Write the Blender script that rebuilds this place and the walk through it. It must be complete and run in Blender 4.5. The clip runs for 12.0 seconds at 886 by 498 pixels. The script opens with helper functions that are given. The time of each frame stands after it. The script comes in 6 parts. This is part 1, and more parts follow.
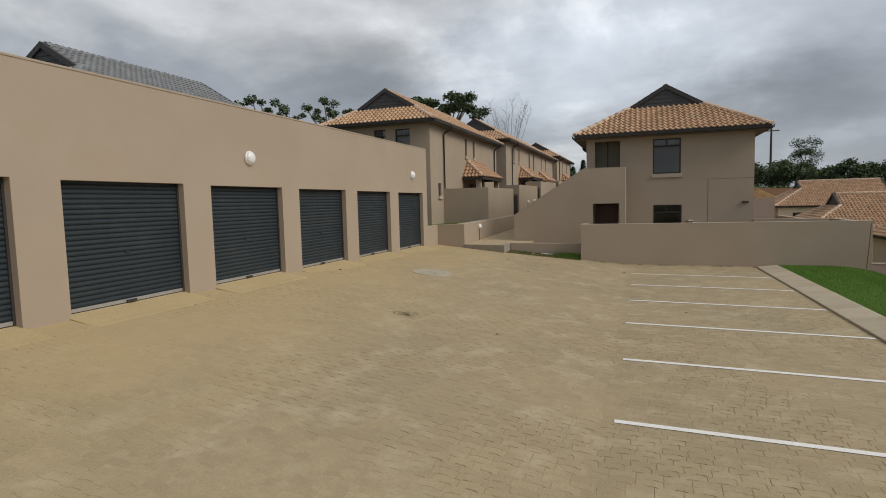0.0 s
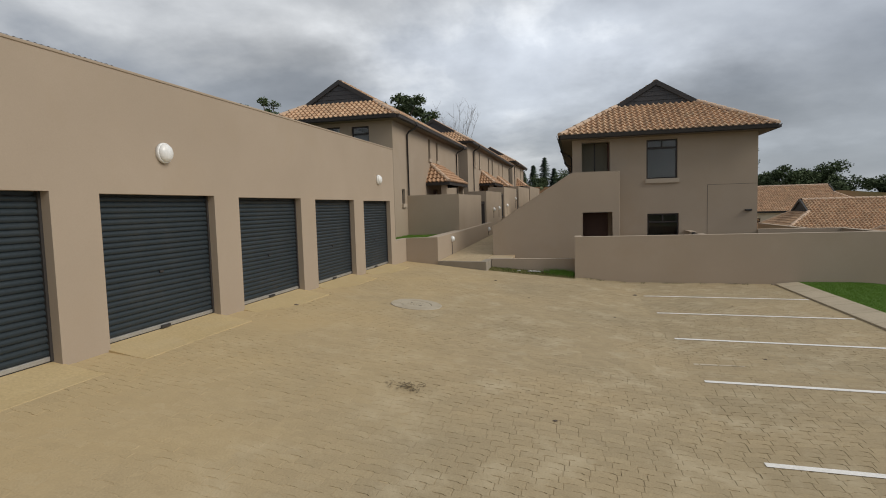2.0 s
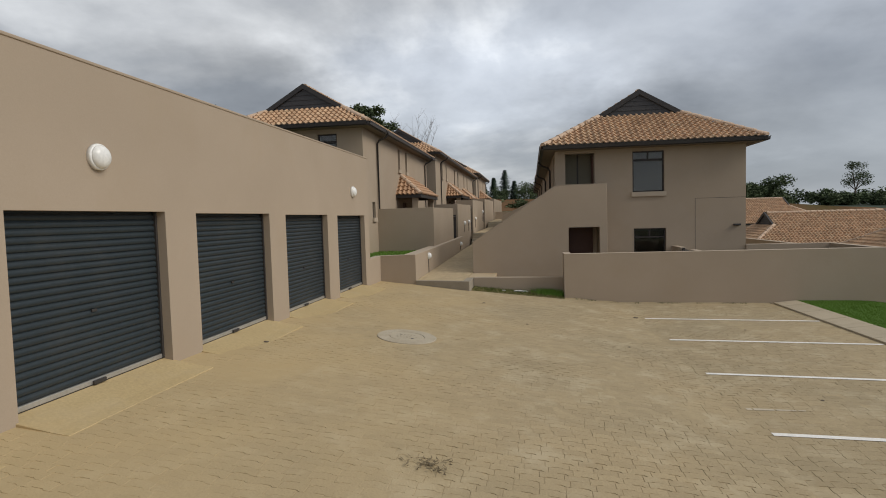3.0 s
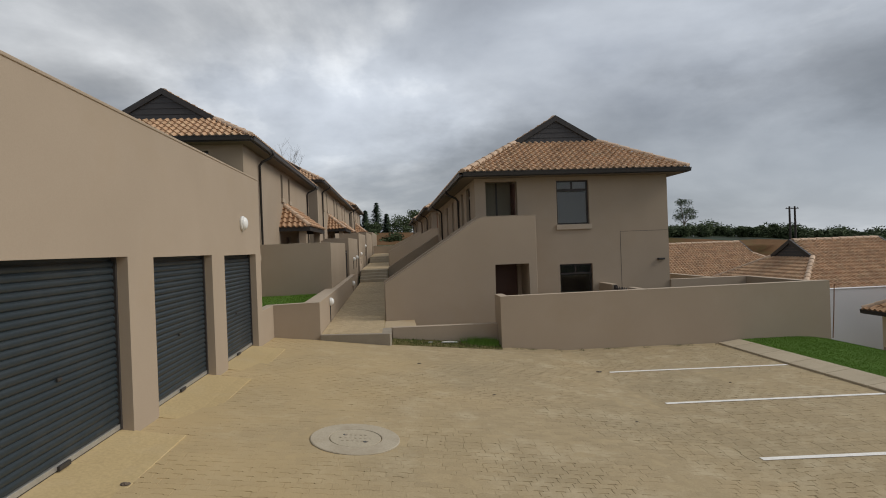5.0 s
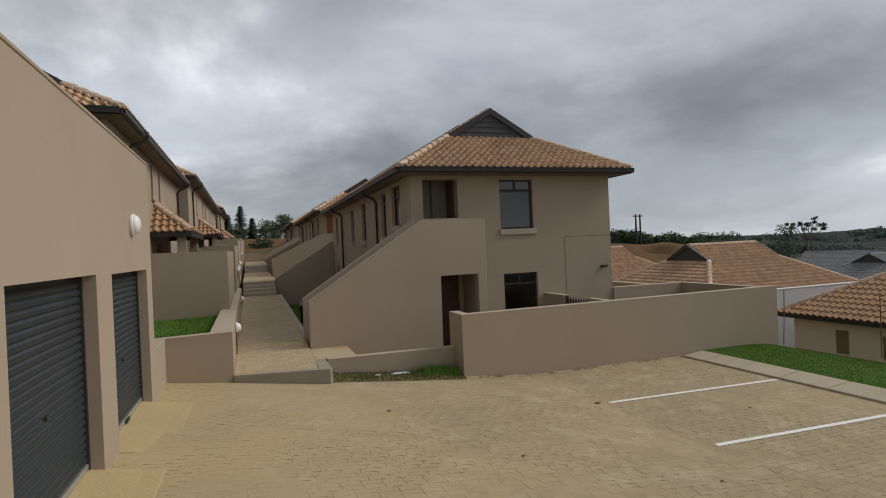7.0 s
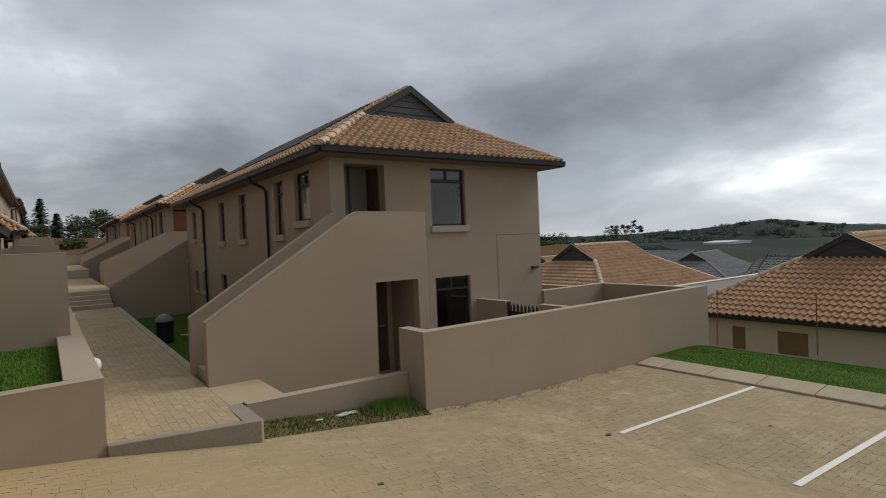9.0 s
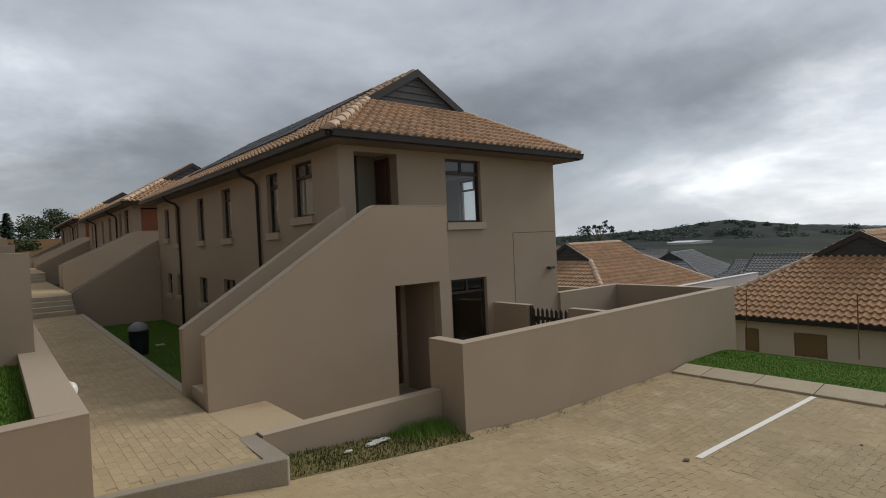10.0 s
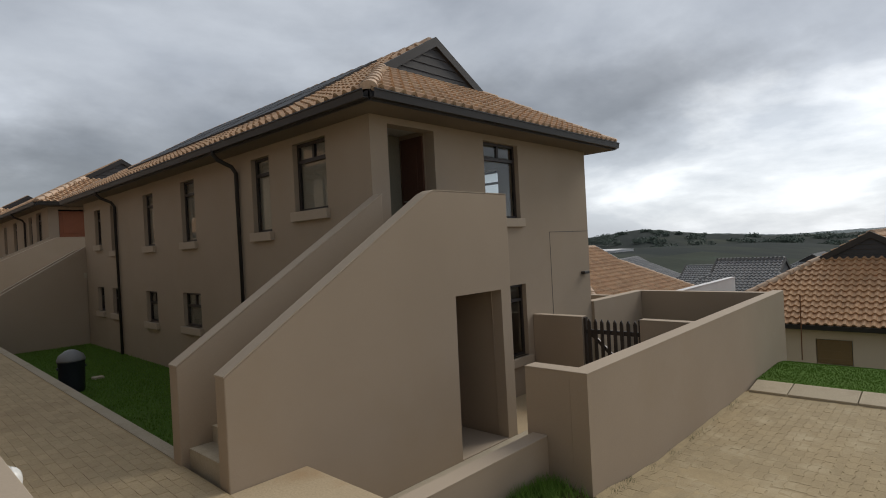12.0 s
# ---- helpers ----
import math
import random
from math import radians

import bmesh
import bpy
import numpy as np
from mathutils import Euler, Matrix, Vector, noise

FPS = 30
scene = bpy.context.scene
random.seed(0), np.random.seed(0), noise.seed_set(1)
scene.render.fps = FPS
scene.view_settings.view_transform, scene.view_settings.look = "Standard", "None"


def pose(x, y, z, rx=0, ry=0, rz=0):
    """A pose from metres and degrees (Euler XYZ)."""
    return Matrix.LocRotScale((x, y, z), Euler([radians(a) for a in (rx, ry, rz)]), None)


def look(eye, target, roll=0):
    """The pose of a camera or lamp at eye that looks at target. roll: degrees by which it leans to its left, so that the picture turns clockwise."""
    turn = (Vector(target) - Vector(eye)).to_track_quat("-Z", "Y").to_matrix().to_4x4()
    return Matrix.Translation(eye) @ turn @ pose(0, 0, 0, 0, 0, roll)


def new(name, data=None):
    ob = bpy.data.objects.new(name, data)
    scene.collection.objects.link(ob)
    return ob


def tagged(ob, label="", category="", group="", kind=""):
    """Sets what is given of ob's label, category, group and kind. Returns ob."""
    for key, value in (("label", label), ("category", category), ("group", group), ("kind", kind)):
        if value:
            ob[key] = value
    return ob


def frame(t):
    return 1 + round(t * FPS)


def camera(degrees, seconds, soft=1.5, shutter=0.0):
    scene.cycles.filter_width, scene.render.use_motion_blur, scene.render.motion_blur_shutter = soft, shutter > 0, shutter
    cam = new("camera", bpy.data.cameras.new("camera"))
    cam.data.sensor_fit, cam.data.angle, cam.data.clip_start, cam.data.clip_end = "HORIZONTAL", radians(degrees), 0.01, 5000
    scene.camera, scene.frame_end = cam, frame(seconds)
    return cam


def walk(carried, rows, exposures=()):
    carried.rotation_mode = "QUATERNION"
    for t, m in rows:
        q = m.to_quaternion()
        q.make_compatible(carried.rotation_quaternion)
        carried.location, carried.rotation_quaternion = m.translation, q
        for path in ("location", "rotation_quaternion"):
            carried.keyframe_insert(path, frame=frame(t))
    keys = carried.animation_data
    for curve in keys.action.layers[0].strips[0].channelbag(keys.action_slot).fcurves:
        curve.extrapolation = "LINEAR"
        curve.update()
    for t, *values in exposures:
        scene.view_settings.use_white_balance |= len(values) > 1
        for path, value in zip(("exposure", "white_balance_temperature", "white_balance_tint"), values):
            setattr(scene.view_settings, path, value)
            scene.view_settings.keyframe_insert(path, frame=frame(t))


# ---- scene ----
cam = camera(77.7, 12.0, soft=1.0)
PATH = [
    (0, (-0.02, 0.384, 2.377), (-0.692, 2.261, 2.209), -1.4),
    (0.5, (-0.49, 1.087, 2.42), (-1.137, 2.972, 2.252), -1.4),
    (1, (-0.943, 1.801, 2.434), (-1.546, 3.701, 2.269), -1.5),
    (1.5, (-1.43, 2.477, 2.496), (-1.964, 4.398, 2.332), -1.5),
    (2, (-1.954, 3.171, 2.528), (-2.429, 5.108, 2.375), -1.6),
    (2.5, (-2.448, 3.847, 2.589), (-2.849, 5.802, 2.447), -1.6),
    (3, (-2.983, 4.507, 2.631), (-3.301, 6.479, 2.517), -1.6),
    (3.5, (-3.388, 5.22, 2.652), (-3.579, 7.209, 2.576), -1.7),
    (5.5, (-5.127, 8.106, 2.818), (-4.844, 10.086, 2.815), -2.2),
    (6, (-5.535, 8.832, 2.849), (-5.157, 10.796, 2.846), -2.3),
    (6.5, (-5.835, 9.552, 2.875), (-5.346, 11.491, 2.871), -2.5),
    (7, (-6.178, 10.303, 2.901), (-5.514, 12.19, 2.893), -2.5),
    (7.5, (-6.462, 11.098, 2.902), (-5.633, 12.918, 2.89), -2.5),
    (9.5, (-7.136, 14.318, 2.973), (-5.904, 15.893, 2.939), -2.5),
    (10, (-7.167, 15.149, 2.952), (-5.898, 16.695, 2.919), -2.6),
    (10.5, (-7.158, 15.926, 2.916), (-5.844, 17.433, 2.888), -2.7),
    (11, (-7.152, 16.69, 2.889), (-5.787, 18.151, 2.87), -2.8),
    (11.5, (-7.179, 17.455, 2.876), (-5.762, 18.867, 2.861), -2.9),
    (12, (-7.198, 18.19, 2.857), (-5.738, 19.556, 2.849), -3.0),
]
walk(cam, [(t, look(eye, target, roll)) for t, eye, target, roll in PATH],
     [(0.0, 0.0), (2.5, 0.0), (5.5, -0.08), (7.5, -0.11), (9.5, -0.12), (12.0, -0.07)])

# ---------------------------------------------------------------- light
SUN_DIR = Vector((0.76, -0.13, 0.63)).normalized()
world = bpy.data.worlds.new("overcast_sky")
scene.world = world
world.use_nodes = True
wt = world.node_tree
wt.nodes.clear()


def wnode(kind, **kw):
    n = wt.nodes.new(kind)
    for k, v in kw.items():
        if k in n.inputs:
            n.inputs[k].default_value = v
    return n


SKY_X, SKY_Y = 3.1, 1.7
w_out = wnode("ShaderNodeOutputWorld")
w_bg = wnode("ShaderNodeBackground", Strength=1.0)
w_co = wnode("ShaderNodeTexCoord")
w_sky = wnode("ShaderNodeTexSky")
w_sky.sky_type = "NISHITA"
w_sky.sun_disc = False
w_sky.sun_elevation = math.asin(SUN_DIR.z)
w_sky.sun_rotation = math.atan2(SUN_DIR.x, SUN_DIR.y)
w_dim = wnode("ShaderNodeVectorMath")
w_dim.operation = "SCALE"
w_dim.inputs["Scale"].default_value = 0.09
w_pj = wnode("ShaderNodeVectorMath")
w_pj.operation = "DIVIDE"
w_den = wnode("ShaderNodeMath")
w_den.operation = "MULTIPLY_ADD"
w_den.inputs[1].default_value, w_den.inputs[2].default_value = 1.0, 0.34
w_abs = wnode("ShaderNodeMath")
w_abs.operation = "ABSOLUTE"
w_map = wnode("ShaderNodeMapping")
w_map.inputs["Location"].default_value = (SKY_X, SKY_Y, 0.0)
w_n1 = wnode("ShaderNodeTexNoise", Scale=1.15, Detail=9.0, Roughness=0.51, Distortion=0.35)
w_n2 = wnode("ShaderNodeTexNoise", Scale=4.2, Detail=7.0, Roughness=0.58)
w_add = wnode("ShaderNodeMath")
w_add.operation = "MULTIPLY_ADD"
w_add.inputs[1].default_value = 0.19
w_ramp = wnode("ShaderNodeValToRGB")
els = w_ramp.color_ramp.elements
els[0].position, els[0].color = 0.43, (0.250, 0.272, 0.308, 1)
els[1].position, els[1].color = 0.82, (0.86, 0.88, 0.90, 1)
e = els.new(0.60)
e.color = (0.355, 0.380, 0.417, 1)
e = els.new(0.69)
e.color = (0.52, 0.54, 0.565, 1)
w_sep = wnode("ShaderNodeSeparateXYZ")
w_hz = wnode("ShaderNodeMapRange")
w_hz.inputs["From Min"].default_value = 0.0
w_hz.inputs["From Max"].default_value = 0.24
w_hz.inputs["To Min"].default_value = 0.4
w_hz.inputs["To Max"].default_value = 0.0
w_mixh = wnode("ShaderNodeMixRGB")
w_mixh.inputs["Color2"].default_value = (0.40, 0.44, 0.48, 1)
w_mix = wnode("ShaderNodeMixRGB")
w_mix.inputs["Fac"].default_value = 0.92
L = wt.links.new
L(w_co.outputs["Generated"], w_sep.inputs[0])
L(w_sep.outputs["Z"], w_abs.inputs[0])
L(w_abs.outputs[0], w_den.inputs[0])
L(w_co.outputs["Generated"], w_pj.inputs[0])
L(w_den.outputs[0], w_pj.inputs[1])
L(w_pj.outputs[0], w_map.inputs["Vector"])
L(w_map.outputs[0], w_n1.inputs["Vector"])
L(w_map.outputs[0], w_n2.inputs["Vector"])
L(w_n2.outputs["Fac"], w_add.inputs[0])
L(w_n1.outputs["Fac"], w_add.inputs[2])
L(w_add.outputs[0], w_ramp.inputs["Fac"])
L(w_sep.outputs["Z"], w_hz.inputs["Value"])
L(w_hz.outputs[0], w_mixh.inputs["Fac"])
L(w_ramp.outputs["Color"], w_mixh.inputs["Color1"])
# brighter cloud towards the veiled sun
w_dot = wnode("ShaderNodeVectorMath")
w_dot.operation = "DOT_PRODUCT"
w_dot.inputs[1].default_value = Vector((SUN_DIR.x, SUN_DIR.y, 0.30)).normalized()
w_gl = wnode("ShaderNodeMapRange")
w_gl.interpolation_type = "SMOOTHSTEP"
w_gl.inputs["From Min"].default_value, w_gl.inputs["From Max"].default_value = 0.05, 1.0
w_gl.inputs["To Min"].default_value, w_gl.inputs["To Max"].default_value = 1.0, 1.75
w_lit = wnode("ShaderNodeVectorMath")
w_lit.operation = "SCALE"
L(w_co.outputs["Generated"], w_dot.inputs[0])
L(w_dot.outputs["Value"], w_gl.inputs["Value"])
L(w_mixh.outputs[0], w_lit.inputs[0])
w_zen = wnode("ShaderNodeMapRange")
w_zen.inputs["From Min"].default_value, w_zen.inputs["From Max"].default_value = 0.35, 0.95
w_zen.inputs["To Min"].default_value, w_zen.inputs["To Max"].default_value = 1.0, 0.75
w_mul = wnode("ShaderNodeMath")
w_mul.operation = "MULTIPLY"
L(w_sep.outputs["Z"], w_zen.inputs["Value"])
# thick and thin places in the cloud: bearing and height in degrees, breadth, gain
CLOUDS = [(-8, 13, 0.38, 0.95), (14, 9, 0.26, -0.26), (12, 19, 0.50, 0.70), (48, 13, 0.34, -0.45), (68, 14, 0.30, -0.46),
          (-28, 14, 0.24, -0.28), (88, 9, 0.50, 0.18), (36, 25, 0.30, 0.25), (62, 3, 0.30, 0.10), (17, 4, 0.14, 0.25)]
w_wob = wnode("ShaderNodeTexNoise", Scale=2.6, Detail=5.0, Roughness=0.6)
w_off = wnode("ShaderNodeVectorMath")
w_off.operation = "MULTIPLY_ADD"
w_off.inputs[1].default_value = (0.42, 0.42, 0.16)
L(w_map.outputs[0], w_wob.inputs["Vector"])
L(w_wob.outputs["Color"], w_off.inputs[0])
L(w_co.outputs["Generated"], w_off.inputs[2])
w_last = w_gl.outputs[0]
for bearing, height, breadth, gain in CLOUDS:
    b_, h_ = radians(bearing), radians(height)
    w_rel = wnode("ShaderNodeVectorMath")
    w_rel.operation = "SUBTRACT"
    w_rel.inputs[1].default_value = (math.sin(b_) * math.cos(h_) + 0.21, math.cos(b_) * math.cos(h_) + 0.21, math.sin(h_) + 0.08)
    w_flat = wnode("ShaderNodeVectorMath")
    w_flat.operation = "MULTIPLY"
    w_flat.inputs[1].default_value = (1.0, 1.0, 2.3)
    w_len = wnode("ShaderNodeVectorMath")
    w_len.operation = "LENGTH"
    w_amt = wnode("ShaderNodeMapRange")
    w_amt.interpolation_type = "SMOOTHSTEP"
    w_amt.inputs["From Max"].default_value = breadth
    w_amt.inputs["To Min"].default_value, w_amt.inputs["To Max"].default_value = 1.0 + gain, 1.0
    w_by = wnode("ShaderNodeMath")
    w_by.operation = "MULTIPLY"
    L(w_off.outputs[0], w_rel.inputs[0])
    L(w_rel.outputs[0], w_flat.inputs[0])
    L(w_flat.outputs[0], w_len.inputs[0])
    L(w_len.outputs["Value"], w_amt.inputs["Value"])
    L(w_last, w_by.inputs[0])
    L(w_amt.outputs[0], w_by.inputs[1])
    w_last = w_by.outputs[0]
L(w_last, w_mul.inputs[0])
L(w_zen.outputs[0], w_mul.inputs[1])
L(w_mul.outputs[0], w_lit.inputs["Scale"])
L(w_sky.outputs[0], w_dim.inputs[0])
L(w_dim.outputs[0], w_mix.inputs["Color1"])
L(w_lit.outputs[0], w_mix.inputs["Color2"])
L(w_mix.outputs[0], w_bg.inputs["Color"])
L(w_bg.outputs[0], w_out.inputs["Surface"])

sun = new("sun", bpy.data.lights.new("sun", "SUN"))
sun.data.energy, sun.data.angle, sun.data.color = 1.9, radians(30), (1.0, 0.935, 0.83)
sun.matrix_world = look(SUN_DIR * 60, (0, 0, 0))

# ---------------------------------------------------------------- materials


def surface(name, col, col2=None, rough=0.85, metal=0.0, scale=1.5, fine=60.0, bump=0.1, amount=0.5, island=0.0, obrand=0.0, stain=None, stain_scale=0.5, stain_amount=0.5, spec=0.4, bump_dist=0.01, drift=None, grain=0.1):
    """A two-scale noisy surface: broad blotches, fine grain, stains of their own shape, and relief."""
    m = bpy.data.materials.new(name)
    m.use_nodes = True
    nt = m.node_tree
    b = nt.nodes["Principled BSDF"]
    k = nt.links.new
    co = nt.nodes.new("ShaderNodeNewGeometry")
    n1 = nt.nodes.new("ShaderNodeTexNoise")
    n1.inputs["Scale"].default_value, n1.inputs["Detail"].default_value = scale, 6
    n2 = nt.nodes.new("ShaderNodeTexNoise")
    n2.inputs["Scale"].default_value, n2.inputs["Detail"].default_value = fine, 4
    k(co.outputs["Position"], n1.inputs["Vector"])
    k(co.outputs["Position"], n2.inputs["Vector"])
    mr = nt.nodes.new("ShaderNodeMapRange")
    mr.inputs["From Min"].default_value, mr.inputs["From Max"].default_value = 0.3, 0.7
    mr.inputs["To Max"].default_value = amount
    k(n1.outputs["Fac"], mr.inputs["Value"])
    mix = nt.nodes.new("ShaderNodeMixRGB")
    mix.inputs["Color1"].default_value = (*col, 1)
    mix.inputs["Color2"].default_value = (*(col2 or [c * 0.8 for c in col]), 1)
    k(mr.outputs[0], mix.inputs["Fac"])
    last = mix.outputs[0]
    g = nt.nodes.new("ShaderNodeMapRange")
    g.inputs["From Min"].default_value, g.inputs["From Max"].default_value = 0.25, 0.75
    g.inputs["To Min"].default_value, g.inputs["To Max"].default_value = 1 - grain, 1 + grain
    k(n2.outputs["Fac"], g.inputs["Value"])
    mul = nt.nodes.new("ShaderNodeVectorMath")
    mul.operation = "SCALE"
    k(last, mul.inputs[0])
    k(g.outputs[0], mul.inputs["Scale"])
    last = mul.outputs[0]
    if island or obrand:
        src = nt.nodes.new("ShaderNodeObjectInfo").outputs["Random"] if obrand else co.outputs["Random Per Island"]
        r = nt.nodes.new("ShaderNodeMapRange")
        a = obrand or island
        r.inputs["To Min"].default_value, r.inputs["To Max"].default_value = 1 - a, 1 + a
        k(src, r.inputs["Value"])
        mul2 = nt.nodes.new("ShaderNodeVectorMath")
        mul2.operation = "SCALE"
        k(last, mul2.inputs[0])
        k(r.outputs[0], mul2.inputs["Scale"])
        last = mul2.outputs[0]
    if stain:
        n3 = nt.nodes.new("ShaderNodeTexNoise")
        n3.inputs["Scale"].default_value, n3.inputs["Detail"].default_value, n3.inputs["Roughness"].default_value = stain_scale, 8, 0.65
        k(co.outputs["Position"], n3.inputs["Vector"])
        r3 = nt.nodes.new("ShaderNodeMapRange")
        r3.inputs["From Min"].default_value, r3.inputs["From Max"].default_value = 0.5, 0.68
        r3.inputs["To Max"].default_value = stain_amount
        k(n3.outputs["Fac"], r3.inputs["Value"])
        mx = nt.nodes.new("ShaderNodeMixRGB")
        mx.inputs["Color2"].default_value = (*stain, 1)
        k(r3.outputs[0], mx.inputs["Fac"])
        k(last, mx.inputs["Color1"])
        last = mx.outputs[0]
    if drift:
        # wind-blown sand, thickest along the garage fronts
        sp = nt.nodes.new("ShaderNodeSeparateXYZ")
        k(co.outputs["Position"], sp.inputs[0])
        n4 = nt.nodes.new("ShaderNodeTexNoise")
        n4.inputs["Scale"].default_value, n4.inputs["Detail"].default_value = 0.7, 7
        k(co.outputs["Position"], n4.inputs["Vector"])
        a4 = nt.nodes.new("ShaderNodeMath")
        a4.operation = "MULTIPLY_ADD"
        a4.inputs[1].default_value = -5.5
        k(n4.outputs["Fac"], a4.inputs[0])
        k(sp.outputs["X"], a4.inputs[2])
        r4 = nt.nodes.new("ShaderNodeMapRange")
        r4.inputs["From Min"].default_value, r4.inputs["From Max"].default_value = -6.0, -10.0
        r4.inputs["To Min"].default_value, r4.inputs["To Max"].default_value = 0.0, 0.8
        k(a4.outputs[0], r4.inputs["Value"])
        mx4 = nt.nodes.new("ShaderNodeMixRGB")
        mx4.inputs["Color2"].default_value = (*drift, 1)
        k(r4.outputs[0], mx4.inputs["Fac"])
        k(last, mx4.inputs["Color1"])
        last = mx4.outputs[0]
    k(last, b.inputs["Base Color"])
    b.inputs["Roughness"].default_value, b.inputs["Metallic"].default_value = rough, metal
    b.inputs["Specular IOR Level"].default_value = spec
    if bump:
        bp = nt.nodes.new("ShaderNodeBump")
        bp.inputs["Strength"].default_value, bp.inputs["Distance"].default_value = bump, bump_dist
        k(n2.outputs["Fac"], bp.inputs["Height"])
        k(bp.outputs[0], b.inputs["Normal"])
    return m


PLASTER = surface("plaster", (0.412, 0.334, 0.256), (0.368, 0.297, 0.225), 0.9, scale=0.7, fine=90, bump=0.03, grain=0.035, amount=0.7, stain=(0.385, 0.305, 0.222), stain_scale=0.8, stain_amount=0.5, spec=0.25)
COPING = surface("coping_plaster", (0.47, 0.39, 0.305), (0.42, 0.345, 0.27), 0.9, scale=1.2, fine=80, bump=0.06, grain=0.05, spec=0.25)
PAVER = surface("paver", (0.410, 0.322, 0.196), (0.345, 0.282, 0.180), 0.92, scale=0.45, fine=55, bump=0.5, amount=0.9, island=0.06, stain=(0.50, 0.42, 0.285), stain_scale=1.6, stain_amount=0.7, drift=(0.48, 0.365, 0.20), spec=0.2)
PAVER_ONE = surface("paver_piece", (0.410, 0.322, 0.196), (0.345, 0.282, 0.180), 0.92, scale=0.45, fine=55, bump=0.5, amount=0.9, obrand=0.045, stain=(0.50, 0.42, 0.285), stain_scale=1.6, stain_amount=0.7, drift=(0.48, 0.365, 0.20), spec=0.2)
SAND = surface("joint_sand", (0.43, 0.345, 0.215), (0.29, 0.230, 0.145), 0.95, scale=5.0, fine=40, bump=0.4, drift=(0.48, 0.365, 0.20), spec=0.1)
APRON = surface("sandy_apron", (0.51, 0.395, 0.215), (0.45, 0.335, 0.175), 0.95, scale=0.9, fine=30, bump=0.3, stain=(0.50, 0.40, 0.25), stain_scale=1.3, spec=0.15)
WALKP = surface("walk_paver", (0.485, 0.385, 0.245), (0.41, 0.33, 0.213), 0.92, scale=0.6, fine=55, bump=0.5, island=0.07, stain=(0.36, 0.275, 0.18), stain_scale=0.8, spec=0.2)
WALKP_ONE = surface("walk_paver_piece", (0.485, 0.385, 0.245), (0.41, 0.33, 0.213), 0.92, scale=0.6, fine=55, bump=0.5, obrand=0.07, stain=(0.36, 0.275, 0.18), stain_scale=0.8, spec=0.2)
CONCRETE = surface("concrete", (0.46, 0.405, 0.315), (0.38, 0.33, 0.25), 0.9, scale=1.4, fine=45, bump=0.4, stain=(0.33, 0.275, 0.195), stain_scale=1.6, stain_amount=0.6, spec=0.25)
KERB_GREY = surface("grey_kerb", (0.345, 0.305, 0.245), (0.28, 0.25, 0.205), 0.9, scale=2.0, fine=45, bump=0.4, stain=(0.27, 0.235, 0.185), stain_scale=1.6, stain_amount=0.6, spec=0.25)
SLABM = surface("sandy_slab", (0.50, 0.405, 0.275), (0.42, 0.33, 0.215), 0.9, scale=1.1, fine=45, bump=0.3, stain=(0.40, 0.27, 0.15), stain_scale=1.2, stain_amount=0.6, spec=0.25)
KERBM = surface("kerb_concrete", (0.48, 0.41, 0.30), (0.40, 0.335, 0.24), 0.9, scale=1.7, fine=45, bump=0.4, obrand=0.08, stain=(0.34, 0.28, 0.20), stain_scale=2.0, spec=0.25)
LINEP = surface("road_paint", (0.88, 0.86, 0.82), (0.80, 0.78, 0.73), 0.7, scale=3, fine=40, bump=0.3, stain=(0.58, 0.52, 0.42), stain_scale=7, stain_amount=0.22)
STEEL = surface("charcoal_steel", (0.026, 0.036, 0.043), (0.033, 0.044, 0.051), 0.42, metal=0.1, scale=1.2, fine=20, bump=0.05, stain=(0.07, 0.07, 0.068), stain_scale=2.4, stain_amount=0.2, spec=0.35)
ALU = surface("pale_bar", (0.52, 0.51, 0.49), (0.4, 0.39, 0.37), 0.4, metal=0.6, scale=4, fine=40, bump=0.05)
DARK = surface("dark_trim", (0.040, 0.036, 0.035), (0.052, 0.047, 0.044), 0.45, scale=2, fine=40, bump=0.05)
FRAME = surface("bronze_frame", (0.035, 0.028, 0.025), (0.05, 0.04, 0.035), 0.4, scale=3, fine=40, bump=0.05)
BOARD = surface("gable_board", (0.050, 0.049, 0.052), (0.065, 0.062, 0.064), 0.6, scale=2.5, fine=60, bump=0.2)
TILE = surface("clay_tile", (0.52, 0.340, 0.210), (0.42, 0.260, 0.160), 0.72, scale=2.4, fine=40, bump=0.3, island=0.17, stain=(0.61, 0.47, 0.31), stain_scale=3.5, stain_amount=0.65, spec=0.35)
TILE_ONE = surface("clay_tile_piece", (0.52, 0.340, 0.210), (0.42, 0.260, 0.160), 0.72, scale=2.4, fine=40, bump=0.3, obrand=0.17, stain=(0.61, 0.47, 0.31), stain_scale=3.5, stain_amount=0.65, spec=0.35)
TILE_RED = surface("orange_tile", (0.45, 0.275, 0.165), (0.39, 0.24, 0.145), 0.75, scale=0.9, fine=40, bump=0.3, island=0.16, stain=(0.50, 0.31, 0.17), stain_scale=2.2, stain_amount=0.5)
TILE_BROWN = surface("brown_tile", (0.52, 0.315, 0.175), (0.40, 0.235, 0.135), 0.75, scale=0.9, fine=40, bump=0.3, island=0.10, stain=(0.45, 0.31, 0.20), stain_scale=1.8, stain_amount=0.4)
TILE_GREY = surface("grey_tile", (0.25, 0.255, 0.262), (0.20, 0.206, 0.215), 0.7, scale=0.6, fine=30, bump=0.3, island=0.12)
